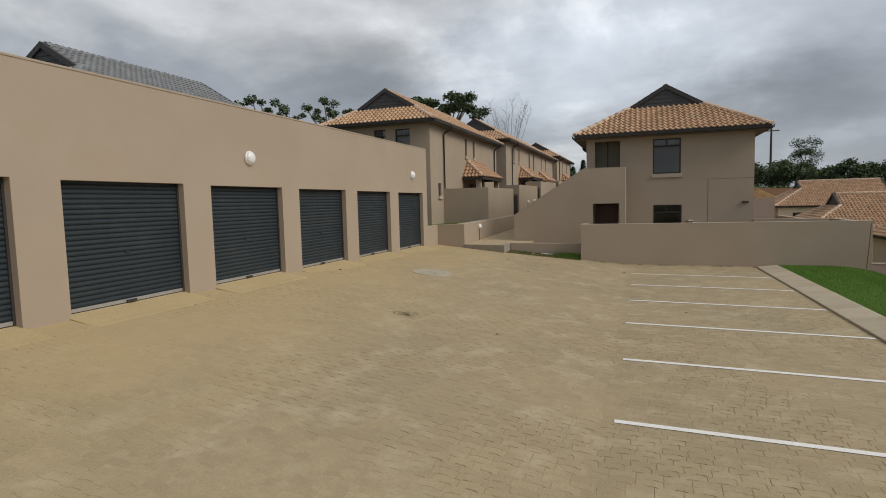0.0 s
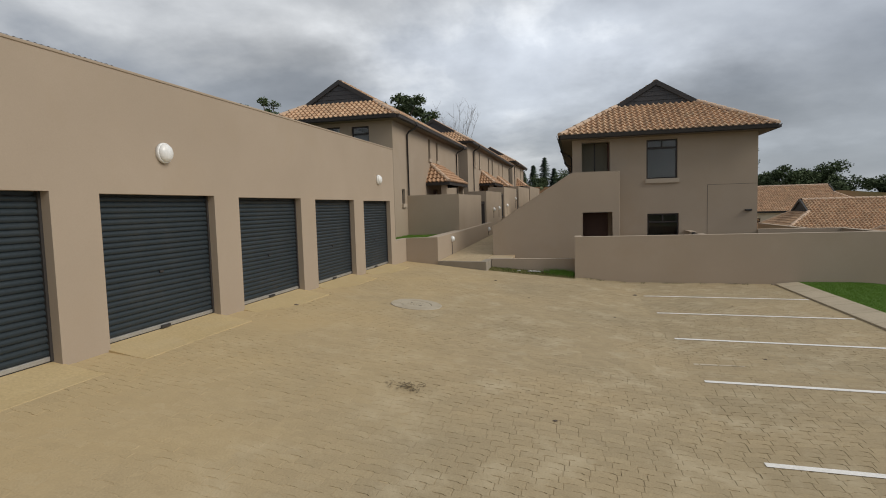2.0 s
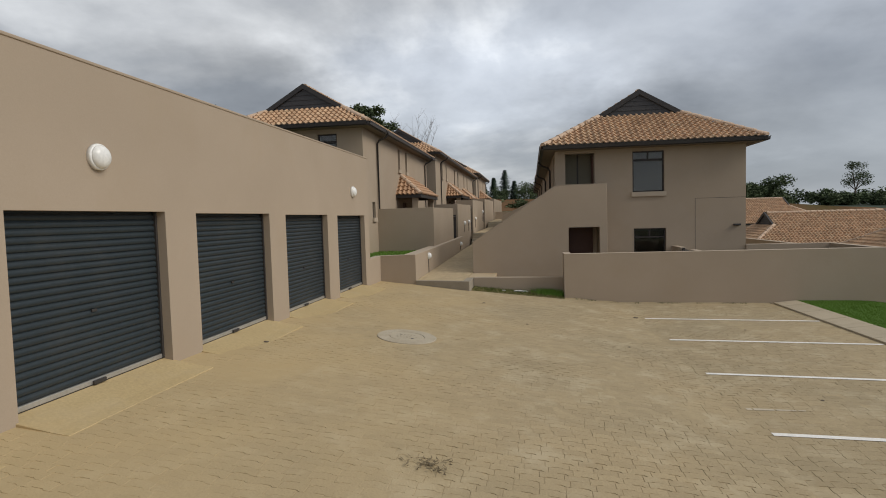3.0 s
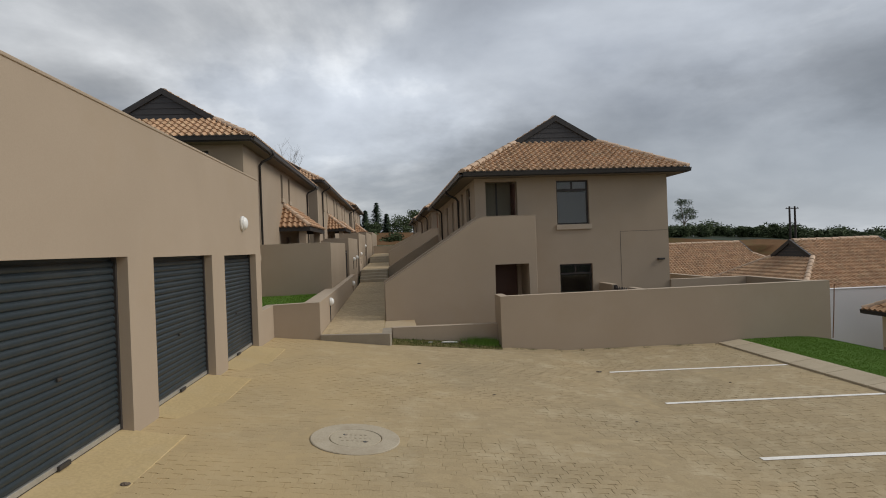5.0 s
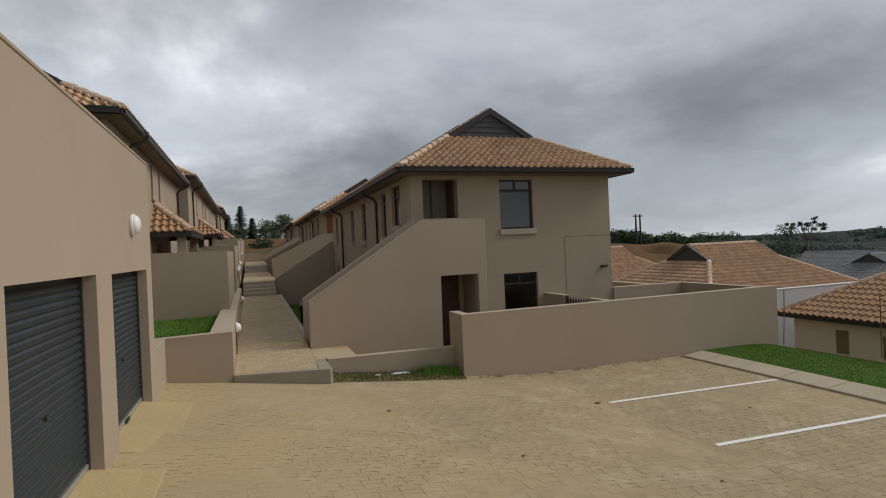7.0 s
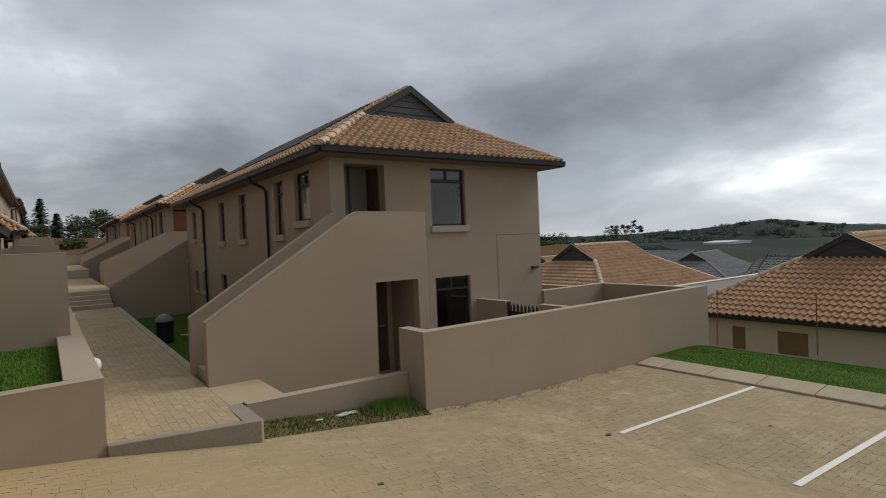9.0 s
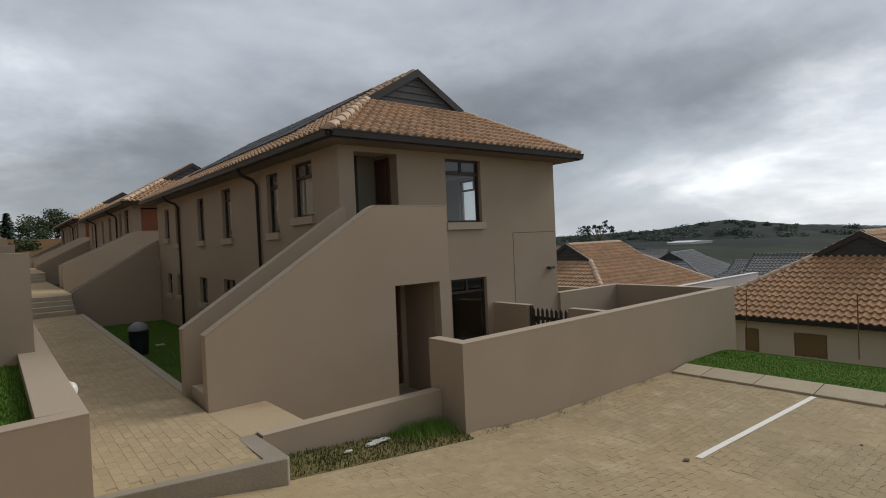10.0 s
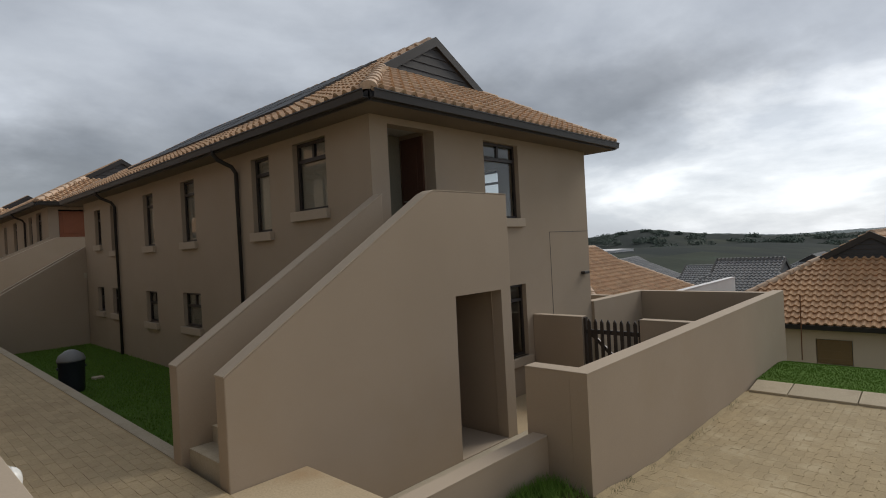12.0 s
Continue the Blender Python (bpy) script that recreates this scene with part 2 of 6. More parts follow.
CAPM = surface("ridge_cap", (0.61, 0.45, 0.33), (0.55, 0.38, 0.26), 0.8, scale=2, fine=40, bump=0.3, obrand=0.10, stain=(0.60, 0.50, 0.38), stain_scale=4)
WHITE = surface("white_render", (0.72, 0.72, 0.73), (0.62, 0.62, 0.64), 0.85, scale=0.8, fine=50, bump=0.15)
CREAM = surface("cream_render", (0.80, 0.68, 0.52), (0.74, 0.62, 0.47), 0.9, scale=0.8, fine=60, bump=0.2)
PINKISH = surface("pinkish_band", (0.46, 0.34, 0.28), (0.41, 0.30, 0.25), 0.9, scale=0.8, fine=60, bump=0.2)
WOOD = surface("brown_door_wood", (0.115, 0.054, 0.036), (0.092, 0.045, 0.030), 0.5, scale=3, fine=30, bump=0.1)
WOODL = surface("ochre_shutter", (0.30, 0.205, 0.095), (0.25, 0.17, 0.08), 0.7, scale=3, fine=30, bump=0.2)
HALL_TONE = surface("lit_hall_green", (0.22, 0.205, 0.155), (0.19, 0.178, 0.135), 0.7, scale=1.5, fine=40, bump=0.1)
# wall plaster colours at about half, for the eaves undersides
SOFFIT = surface("soffit_dark_plaster", (0.215, 0.172, 0.132), (0.185, 0.148, 0.115), 0.85, scale=1.5, fine=40, bump=0.05)
PIERM = surface("red_brick_face", (0.30, 0.105, 0.05), (0.25, 0.09, 0.045), 0.85, scale=5, fine=40, bump=0.4)
WOOD_RED = surface("red_door_wood", (0.30, 0.105, 0.05), (0.25, 0.09, 0.045), 0.55, scale=5, fine=40, bump=0.1)
ROOM = surface("room_paint", (0.50, 0.49, 0.46), (0.46, 0.45, 0.42), 0.9, scale=1, fine=30, bump=0.0)
BLIND = surface("dull_curtain", (0.33, 0.29, 0.235), (0.25, 0.22, 0.18), 0.8, scale=2, fine=30, bump=0.05)
GRASS = surface("lawn_soil", (0.086, 0.160, 0.028), (0.070, 0.130, 0.024), 0.95, scale=1.5, fine=60, bump=0.6, stain=(0.09, 0.13, 0.03), stain_scale=1.2, spec=0.1)
BLADE = surface("grass_blade", (0.135, 0.245, 0.038), (0.110, 0.205, 0.034), 0.8, scale=1.2, fine=20, bump=0.0, island=0.12, spec=0.2)
BLADE_DRY = surface("dry_blade", (0.16, 0.15, 0.055), (0.085, 0.125, 0.032), 0.85, scale=2.5, fine=20, bump=0.0, amount=1.0, island=0.25, spec=0.15)
DRYG = surface("dry_verge", (0.17, 0.145, 0.065), (0.28, 0.22, 0.125), 0.95, scale=2.5, fine=50, bump=0.5, stain=(0.06, 0.09, 0.025), stain_scale=1.5, stain_amount=0.8, spec=0.1)
LAND = surface("rough_land", (0.070, 0.085, 0.042), (0.105, 0.100, 0.055), 0.95, scale=0.02, fine=0.4, bump=0.5, stain=(0.26, 0.135, 0.062), stain_scale=0.018, stain_amount=0.5, spec=0.1)
EARTH = surface("red_earth", (0.175, 0.095, 0.050), (0.115, 0.08, 0.042), 0.95, scale=0.12, fine=2.5, bump=0.6, stain=(0.10, 0.11, 0.045), stain_scale=0.10, stain_amount=0.8, spec=0.1)
LEAF = surface("leaf", (0.078, 0.106, 0.050), (0.098, 0.126, 0.060), 0.7, scale=0.4, fine=10, bump=0.0, island=0.25, spec=0.2)
LEAFD = surface("dark_needle", (0.050, 0.078, 0.050), (0.065, 0.094, 0.058), 0.75, scale=0.4, fine=10, bump=0.0, island=0.35, spec=0.2)
HILL = surface("wooded_hill", (0.030, 0.038, 0.038), (0.045, 0.053, 0.050), 0.95, scale=0.006, fine=0.06, bump=0.0, amount=1.0, stain=(0.085, 0.094, 0.066), stain_scale=0.011, stain_amount=0.6, spec=0.05)
# distance haze is put into this base colour as pale blue-grey
HILLFAR = surface("haze_tinted_hill", (0.17, 0.20, 0.215), (0.20, 0.23, 0.24), 0.95, scale=0.003, fine=0.03, bump=0.0, amount=1.0, spec=0.05)
FIELD = surface("valley_field", (0.042, 0.052, 0.042), (0.058, 0.066, 0.050), 0.95, scale=0.03, fine=0.6, bump=0.2, amount=1.0, stain=(0.062, 0.085, 0.066), stain_scale=0.03, stain_amount=0.8, spec=0.05)
# green paled for valley haze and to offset the leaves' own shade
WOODF = surface("haze_paled_forest", (0.15, 0.182, 0.155), (0.175, 0.205, 0.172), 0.9, scale=0.02, fine=1.0, bump=0.0, island=0.12, spec=0.05)
BARK = surface("bark", (0.13, 0.10, 0.075), (0.20, 0.17, 0.14), 0.9, scale=2, fine=20, bump=0.5)
POLEM = surface("pole_timber", (0.055, 0.045, 0.040), (0.075, 0.06, 0.05), 0.9, scale=2, fine=20, bump=0.3)
RUST = surface("rusty_rod", (0.20, 0.085, 0.040), (0.14, 0.06, 0.03), 0.8, scale=6, fine=40, bump=0.3)
OPAL = surface("opal_glass", (0.82, 0.82, 0.80), (0.76, 0.76, 0.74), 0.25, scale=4, fine=30, bump=0.0, spec=0.5)
BINM = surface("bin_plastic", (0.016, 0.022, 0.032), (0.024, 0.03, 0.042), 0.45, scale=3, fine=30, bump=0.05)
PANELM = surface("solar_glass", (0.010, 0.012, 0.018), (0.014, 0.016, 0.023), 0.55, scale=3, fine=30, bump=0.0, spec=0.3)
PLASTICW = surface("pale_litter", (0.62, 0.61, 0.58), (0.5, 0.49, 0.46), 0.6, scale=10, fine=60, bump=0.1)
IRON = surface("stamped_lid", (0.44, 0.385, 0.29), (0.36, 0.315, 0.235), 0.85, scale=3, fine=40, bump=0.4)


def glass_material():
    m = bpy.data.materials.new("window_glass")
    m.use_nodes = True
    nt = m.node_tree
    nt.nodes.clear()
    out = nt.nodes.new("ShaderNodeOutputMaterial")
    tr = nt.nodes.new("ShaderNodeBsdfTransparent")
    tr.inputs["Color"].default_value = (0.96, 0.975, 0.97, 1)
    gl = nt.nodes.new("ShaderNodeBsdfGlossy")
    gl.inputs["Roughness"].default_value = 0.02
    lw = nt.nodes.new("ShaderNodeLayerWeight")
    lw.inputs["Blend"].default_value = 0.5
    pw = nt.nodes.new("ShaderNodeMath")
    pw.operation = "POWER"
    pw.inputs[1].default_value = 4.0
    fr = nt.nodes.new("ShaderNodeMath")
    fr.operation = "MULTIPLY_ADD"
    fr.inputs[1].default_value, fr.inputs[2].default_value = 0.8, 0.05
    nt.links.new(lw.outputs["Facing"], pw.inputs[0])
    nt.links.new(pw.outputs[0], fr.inputs[0])
    mx = nt.nodes.new("ShaderNodeMixShader")
    nt.links.new(fr.outputs[0], mx.inputs["Fac"])
    nt.links.new(tr.outputs[0], mx.inputs[1])
    nt.links.new(gl.outputs[0], mx.inputs[2])
    nt.links.new(mx.outputs[0], out.inputs["Surface"])
    return m


GLASS = glass_material()

# ---------------------------------------------------------------- building kit


def link_mesh(name, me, material, parent=None, label=""):
    me.materials.append(material)
    ob = new(name, me)
    if parent is not None:
        ob.parent = parent
    if label:
        ob["label"] = label
    return ob


def part(name, bm, material, parent=None, label="", smooth=False):
    """Links a bmesh as one mesh object under a thing or a part."""
    me = bpy.data.meshes.new(name)
    bmesh.ops.recalc_face_normals(bm, faces=bm.faces)
    if smooth:
        for f in bm.faces:
            f.smooth = True
    bm.to_mesh(me)
    bm.free()
    return link_mesh(name, me, material, parent, label)


def raw(name, verts, faces, material, parent=None, label="", smooth=False):
    me = bpy.data.meshes.new(name)
    me.from_pydata([tuple(v) for v in verts], [], faces)
    if smooth:
        me.polygons.foreach_set("use_smooth", [True] * len(me.polygons))
    return link_mesh(name, me, material, parent, label)


def thing(name, label, category, group="", kind="", at=(0, 0, 0)):
    ob = new(name)
    ob.location = at
    ob.empty_display_size = 0.1
    return tagged(ob, label, category, group, kind)


def add_box(bm, x0, x1, y0, y1, z0, z1, m=None):
    vs = [bm.verts.new(p) for p in ((x0, y0, z0), (x1, y0, z0), (x1, y1, z0), (x0, y1, z0), (x0, y0, z1), (x1, y0, z1), (x1, y1, z1), (x0, y1, z1))]
    if m is not None:
        for v in vs:
            v.co = m @ v.co
    for f in ((0, 3, 2, 1), (4, 5, 6, 7), (0, 1, 5, 4), (1, 2, 6, 5), (2, 3, 7, 6), (3, 0, 4, 7)):
        bm.faces.new([vs[i] for i in f])
    return vs


def box(x0, x1, y0, y1, z0, z1, bevel=0.0):
    bm = bmesh.new()
    add_box(bm, x0, x1, y0, y1, z0, z1)
    if bevel:
        bmesh.ops.bevel(bm, geom=bm.edges[:], offset=bevel, segments=2, affect="EDGES", profile=0.5)
    return bm


def prism(points, to3, d0, d1, bevel=0.0):
    """A solid from a plane outline of (u, v) and a depth from d0 to d1."""
    bm = bmesh.new()
    a = [bm.verts.new(to3(u, v, d0)) for u, v in points]
    b = [bm.verts.new(to3(u, v, d1)) for u, v in points]
    bm.faces.new(a)
    bm.faces.new(b[::-1])
    n = len(points)
    for i in range(n):
        bm.faces.new([a[i], b[i], b[(i + 1) % n], a[(i + 1) % n]])
    if bevel:
        bmesh.ops.bevel(bm, geom=bm.edges[:], offset=bevel, segments=2, affect="EDGES", profile=0.5)
    return bm


def xz(u, v, d):
    return (u, d, v)


def yz(u, v, d):
    return (d, u, v)


def pierced(bm, u0, u1, z0, z1, holes, to3, d0, d1):
    """A wall of thickness d0 to d1 with holes (u0, u1, z0, z1) right through it."""
    us = sorted({u0, u1, *[h[0] for h in holes], *[h[1] for h in holes]})
    zs = sorted({z0, z1, *[h[2] for h in holes], *[h[3] for h in holes]})
    us = [u for u in us if u0 <= u <= u1]
    zs = [z for z in zs if z0 <= z <= z1]
    verts = {}

    def vert(i, j, d):
        if (i, j, d) not in verts:
            verts[i, j, d] = bm.verts.new(to3(us[i], zs[j], d1 if d else d0))
        return verts[i, j, d]

    def solid(i, j):
        if not (0 <= i < len(us) - 1 and 0 <= j < len(zs) - 1):
            return False
        u, z = (us[i] + us[i + 1]) / 2, (zs[j] + zs[j + 1]) / 2
        return not any(h[0] < u < h[1] and h[2] < z < h[3] for h in holes)

    for i in range(len(us) - 1):
        for j in range(len(zs) - 1):
            if not solid(i, j):
                continue
            for d in (0, 1):
                bm.faces.new([vert(i, j, d), vert(i + 1, j, d), vert(i + 1, j + 1, d), vert(i, j + 1, d)])
            for (di, dj), (a, b) in {(-1, 0): ((i, j), (i, j + 1)), (1, 0): ((i + 1, j), (i + 1, j + 1)), (0, -1): ((i, j), (i + 1, j)), (0, 1): ((i, j + 1), (i + 1, j + 1))}.items():
                if not solid(i + di, j + dj):
                    bm.faces.new([vert(*a, 0), vert(*b, 0), vert(*b, 1), vert(*a, 1)])


def tube(points, radius, segs=8):
    """A round bar along a polyline."""
    bm = bmesh.new()
    rings = []
    pts = [Vector(p) for p in points]
    for i, p in enumerate(pts):
        d = (pts[min(i + 1, len(pts) - 1)] - pts[max(i - 1, 0)]).normalized()
        q = d.to_track_quat("Z", "Y")
        r = radius[i] if isinstance(radius, (list, tuple)) else radius
        rings.append([bm.verts.new(p + q @ Vector((math.cos(a) * r, math.sin(a) * r, 0))) for a in [2 * math.pi * s / segs for s in range(segs)]])
    for a, b in zip(rings, rings[1:]):
        for s in range(segs):
            bm.faces.new([a[s], a[(s + 1) % segs], b[(s + 1) % segs], b[s]])
    bm.faces.new(rings[0][::-1])
    bm.faces.new(rings[-1])
    return bm


def lathe(profile, segs=24, m=None):
    """A turned body from (radius, height) pairs."""
    bm = bmesh.new()
    rings = []
    for r, h in profile:
        rings.append([bm.verts.new((math.cos(2 * math.pi * s / segs) * r, math.sin(2 * math.pi * s / segs) * r, h)) for s in range(segs)])
    for a, b in zip(rings, rings[1:]):
        for s in range(segs):
            bm.faces.new([a[s], a[(s + 1) % segs], b[(s + 1) % segs], b[s]])
    bm.faces.new(rings[0][::-1])
    bm.faces.new(rings[-1])
    if m is not None:
        bmesh.ops.transform(bm, matrix=m, verts=bm.verts)
    return bm


def lot_z(x, y):
    """Height of the paved yard: nearly level by the bays, rising towards the garages."""
    up = 0.115 * max(0.0, -0.4 - x) - 0.008 * max(0.0, x + 0.4)
    fall = 0.012 * max(0.0, y - 10.0) * min(1.0, max(0.0, -x / 7.0))
    return up - fall


def walk_z(y):
    return 0.70 + 0.0175 * (y - 21.0)


# ---------------------------------------------------------------- roofs
TILE_W, TILE_L = 0.205, 0.27
PROFILE = [(0.00, 0.004), (0.021, 0.000), (0.06, 0.000), (0.085, 0.018), (0.110, 0.050), (0.139, 0.061), (0.168, 0.050), (0.191, 0.018), (0.207, 0.003)]


def tile_shape():
    """One roll tile: u across, v up the slope, w off the slope; its lower edge stands proud."""
    vs, fs = [], []
    n = len(PROFILE)
    for v, lift in ((0.0, 0.064), (TILE_L + 0.05, 0.010)):
        vs += [(u, v, h + lift) for u, h in PROFILE]
    vs += [(u, 0.004, h + 0.012) for u, h in PROFILE]
    for i in range(n - 1):
        fs.append((i, i + 1, n + i + 1, n + i))
        fs.append((2 * n + i, 2 * n + i + 1, i + 1, i))
    return np.array(vs), fs


TILE_V, TILE_F = tile_shape()
TILE_MESH = bpy.data.meshes.new("roof_tile")
TILE_MESH.from_pydata([tuple(v) for v in TILE_V], [], TILE_F)
TILE_MESH.materials.append(TILE_ONE)


def inside(poly, u, v):
    odd = False
    for (a, b), (c, d) in zip(poly, poly[1:] + poly[:1]):
        if (b > v) != (d > v) and u < a + (v - b) * (c - a) / (d - b):
            odd = not odd
    return odd


def tile_field(origin, ud, vd, poly, material, parent, pick=None, size=1.0):
    """Tiles a slope whose outline poly is given in (u, v), counter-clockwise. Tiles for which pick(u, v) holds are pieces of their own."""
    ud, vd = Vector(ud).normalized(), Vector(vd).normalized()
    wd = ud.cross(vd)
    rot = np.array([ud, vd, wd])
    o = np.array(origin)
    umin, umax = min(p[0] for p in poly), max(p[0] for p in poly)
    vmax = max(p[1] for p in poly)
    allv, allf, count = [], [], 0
    tw, tl = TILE_W * size, TILE_L * size
    for j in range(int(vmax / tl) + 1):
        for i in range(int((umax - umin) / tw) + 2):
            u, v = umin + i * tw, j * tl - 0.05
            if not inside(poly, u + tw / 2, max(v + tl / 2, 0.02)):
                continue
            jit = random.uniform(-0.006, 0.006)
            place = o + np.array([u + jit * 0.4, v + jit, 0.0]) @ rot
            if pick and pick(u, v):
                ob = new("roof_tile", TILE_MESH)
                ob.parent = parent
                m = Matrix((ud, vd, wd)).transposed().to_4x4()
                m.translation = place
                ob.matrix_basis = m
                continue
            allv.append(TILE_V * size @ rot + place)
            allf += [tuple(k + count for k in f) for f in TILE_F]
            count += len(TILE_V)
    if allv:
        ob = raw("roof_tiles", np.concatenate(allv), allf, material, parent)
        ob["kind"] = "stuff"


CAP_LEN = 0.36


def cap_mesh():
    bm = bmesh.new()
    rings = []
    for x, r in ((0.0, 0.118), (0.03, 0.122), (CAP_LEN + 0.05, 0.096)):
        rings.append([bm.verts.new((x, math.cos(a) * r, math.sin(a) * r * 0.8)) for a in [math.pi * (s / 8 * 1.1 - 0.05) for s in range(9)]])
    for a, b in zip(rings, rings[1:]):
        for s in range(8):
            bm.faces.new([a[s], b[s], b[s + 1], a[s + 1]])
    bm.faces.new(rings[0])
    me = bpy.data.meshes.new("ridge_tile")
    bmesh.ops.recalc_face_normals(bm, faces=bm.faces)
    for f in bm.faces:
        f.smooth = len(f.verts) == 4
    bm.to_mesh(me)
    bm.free()
    me.materials.append(CAPM)
    return me


CAP_MESH = cap_mesh()
CAP_GREY = CAP_MESH.copy()
CAP_GREY.materials.clear()
CAP_GREY.materials.append(TILE_GREY)


def cap_row(a, b, parent, lift=0.03, mesh=None):
    a, b = Vector(a), Vector(b)
    d = (b - a)
    n = max(1, int(d.length / CAP_LEN))
    x = d.normalized()
    z = (Vector((0, 0, 1)) - x * x.z).normalized()
    y = z.cross(x)
    for i in range(n):
        ob = new("ridge_tile", mesh or CAP_MESH)
        ob.parent = parent
        m = Matrix((x, y, z)).transposed().to_4x4()
        m.translation = a + d * (i / n) + z * (lift + random.uniform(-0.004, 0.004))
        ob.matrix_basis = m


def fascia_box(bm, p, q, h, t):
    """An upright board along p to q, hung h below it."""
    d = (Vector(q) - Vector(p)).normalized()
    s = Vector((-d.y, d.x, 0)) * t / 2
    vs = []
    for w in (p, q):
        for o in (s, -s):
            for dz in (0, -h):
                vs.append(bm.verts.new(Vector(w) + o + Vector((0, 0, dz))))
    for f in ((0, 1, 3, 2), (4, 6, 7, 5), (0, 4, 5, 1), (2, 3, 7, 6), (0, 2, 6, 4), (1, 5, 7, 3)):
        bm.faces.new([vs[i] for i in f])


def gutter(p, q, parent):
    """A square gutter with a rolled lip along p to q, lip outwards."""
    p, q = Vector(p), Vector(q)
    d = (q - p).normalized()
    s = Vector((d.y, -d.x, 0))
    prof = [(0.0, 0.0), (0.0, -0.115), (0.10, -0.115), (0.115, -0.015), (0.128, -0.012), (0.128, 0.004), (0.108, 0.004), (0.094, -0.10), (0.012, -0.10), (0.012, 0.0)]
    bm = bmesh.new()
    rings = [[bm.verts.new(w + s * a + Vector((0, 0, b))) for a, b in prof] for w in (p, q)]
    n = len(prof)
    for i in range(n):
        bm.faces.new([rings[0][i], rings[0][(i + 1) % n], rings[1][(i + 1) % n], rings[1][i]])
    bm.faces.new(rings[0][::-1])
    bm.faces.new(rings[1])
    return part("gutter", bm, DARK, parent, "dark metal gutter")


def dutch_roof(parent, x0, x1, y0, y1, ze, slope=0.585, g=1.42, tiles=TILE, left=True, right=True, front=True, pick_front=None, pick_left=None, wall=None, size=1.0):
    """A tiled roof with its ridge along y, hipped at both ends under a small boarded gable."""
    xc, hw = (x0 + x1) / 2, (x1 - x0) / 2
    zr, zg, d = ze + slope * hw, ze + slope * (hw - g), hw - g
    k = math.sqrt(1 + slope * slope)
    ya, yb = y0 + d, y1 - d
    bm = bmesh.new()
    P = lambda x, y, z: bm.verts.new((x, y, z))
    A, B, C, D = P(x0, y0, ze), P(x1, y0, ze), P(x1, y1, ze), P(x0, y1, ze)
    E, F = P(xc - g, ya, zg), P(xc + g, ya, zg)
    G, H = P(xc - g, yb, zg), P(xc + g, yb, zg)
    R0, R1 = P(xc, ya, zr), P(xc, yb, zr)
    for f in ((A, B, F, E), (D, G, H, C), (A, E, R0, R1, G, D), (B, C, H, R1, R0, F), (A, D, C, B)):
        bm.faces.new(f)
    bm.faces.new((E, F, R0))
    bm.faces.new((G, R1, H))
    roof = part("roof", bm, tiles, parent, "buff and terracotta roll-tiled roof")
    # slopes
    lp = [(0, 0), (y1 - y0, 0), (yb - y0, (hw - g) * k), (yb - y0, hw * k), (ya - y0, hw * k), (ya - y0, (hw - g) * k)]
    if left:
        tile_field((x0, y1, ze), (0, -1, 0), (1, 0, slope), lp, tiles, roof, pick_left, size)
    if right:
        tile_field((x1, y0, ze), (0, 1, 0), (-1, 0, slope), lp, tiles, roof, None, size)
    if front:
        fp = [(0, 0), (2 * hw, 0), (hw + g, d * k), (hw - g, d * k)]
        tile_field((x0, y0, ze), (1, 0, 0), (0, 1, slope), fp, tiles, roof, pick_front, size)
    cm = CAP_GREY if tiles is TILE_GREY else CAP_MESH
    for p, q in (((x0, y0, ze), (xc - g, ya, zg)), ((x1, y0, ze), (xc + g, ya, zg)), ((x0, y1, ze), (xc - g, yb, zg)), ((x1, y1, ze), (xc + g, yb, zg)), ((xc, ya + 0.06, zr), (xc, yb - 0.06, zr))):
        cap_row(p, q, roof, mesh=cm)
    # boarded gables with barge boards
    for yy, s in ((ya, -1), (yb, 1)):
        n = 5
        for i in range(n):
            h0, h1 = (zr - zg) * i / n, (zr - zg) * (i + 0.97) / n
            w0, w1 = g * (1 - i / n), g * (1 - (i + 0.97) / n)
            bm = bmesh.new()
            pts = [(xc - w0, h0, 0.045), (xc + w0, h0, 0.045), (xc + w1, h1, 0.03), (xc - w1, h1, 0.03)]
            fr = [bm.verts.new((x, yy + s * o, zg + h)) for x, h, o in pts]
            bk = [bm.verts.new((x, yy + s * 0.005, zg + h)) for x, h, o in pts]
            bm.faces.new(fr)
            bm.faces.new(bk[::-1])
            for a in range(4):
                bm.faces.new([fr[a], bk[a], bk[(a + 1) % 4], fr[(a + 1) % 4]])
            part("gable_board", bm, BOARD, roof, "charcoal gable board")
        for sx in (-1, 1):
            bm = prism([(xc + sx * (g + 0.12 / slope), zg - 0.03), (xc, zr + 0.09), (xc, zr - 0.10), (xc + sx * (g - 0.07 / slope), zg - 0.03)], xz, yy + s * 0.0, yy + s * 0.10)
            part("barge_board", bm, DARK, roof, "dark barge board")
    # eaves
    for p, q in (((x0, y0, ze), (x1, y0, ze)), ((x1, y0, ze), (x1, y1, ze)), ((x1, y1, ze), (x0, y1, ze)), ((x0, y1, ze), (x0, y0, ze))):
        bm = bmesh.new()
        fascia_box(bm, (p[0], p[1], p[2] - 0.01), (q[0], q[1], q[2] - 0.01), 0.125, 0.03)
        part("fascia", bm, DARK, roof, "dark fascia board")
        gutter((p[0], p[1], p[2] + 0.005), (q[0], q[1], q[2] + 0.005), roof)
    bm = box(x0 + 0.02, x1 - 0.02, y0 + 0.02, y1 - 0.02, ze - 0.13, ze - 0.10)
    part("soffit", bm, SOFFIT, roof, "brown eaves soffit in darkened plaster tone")
    return roof


# ---------------------------------------------------------------- windows and doors


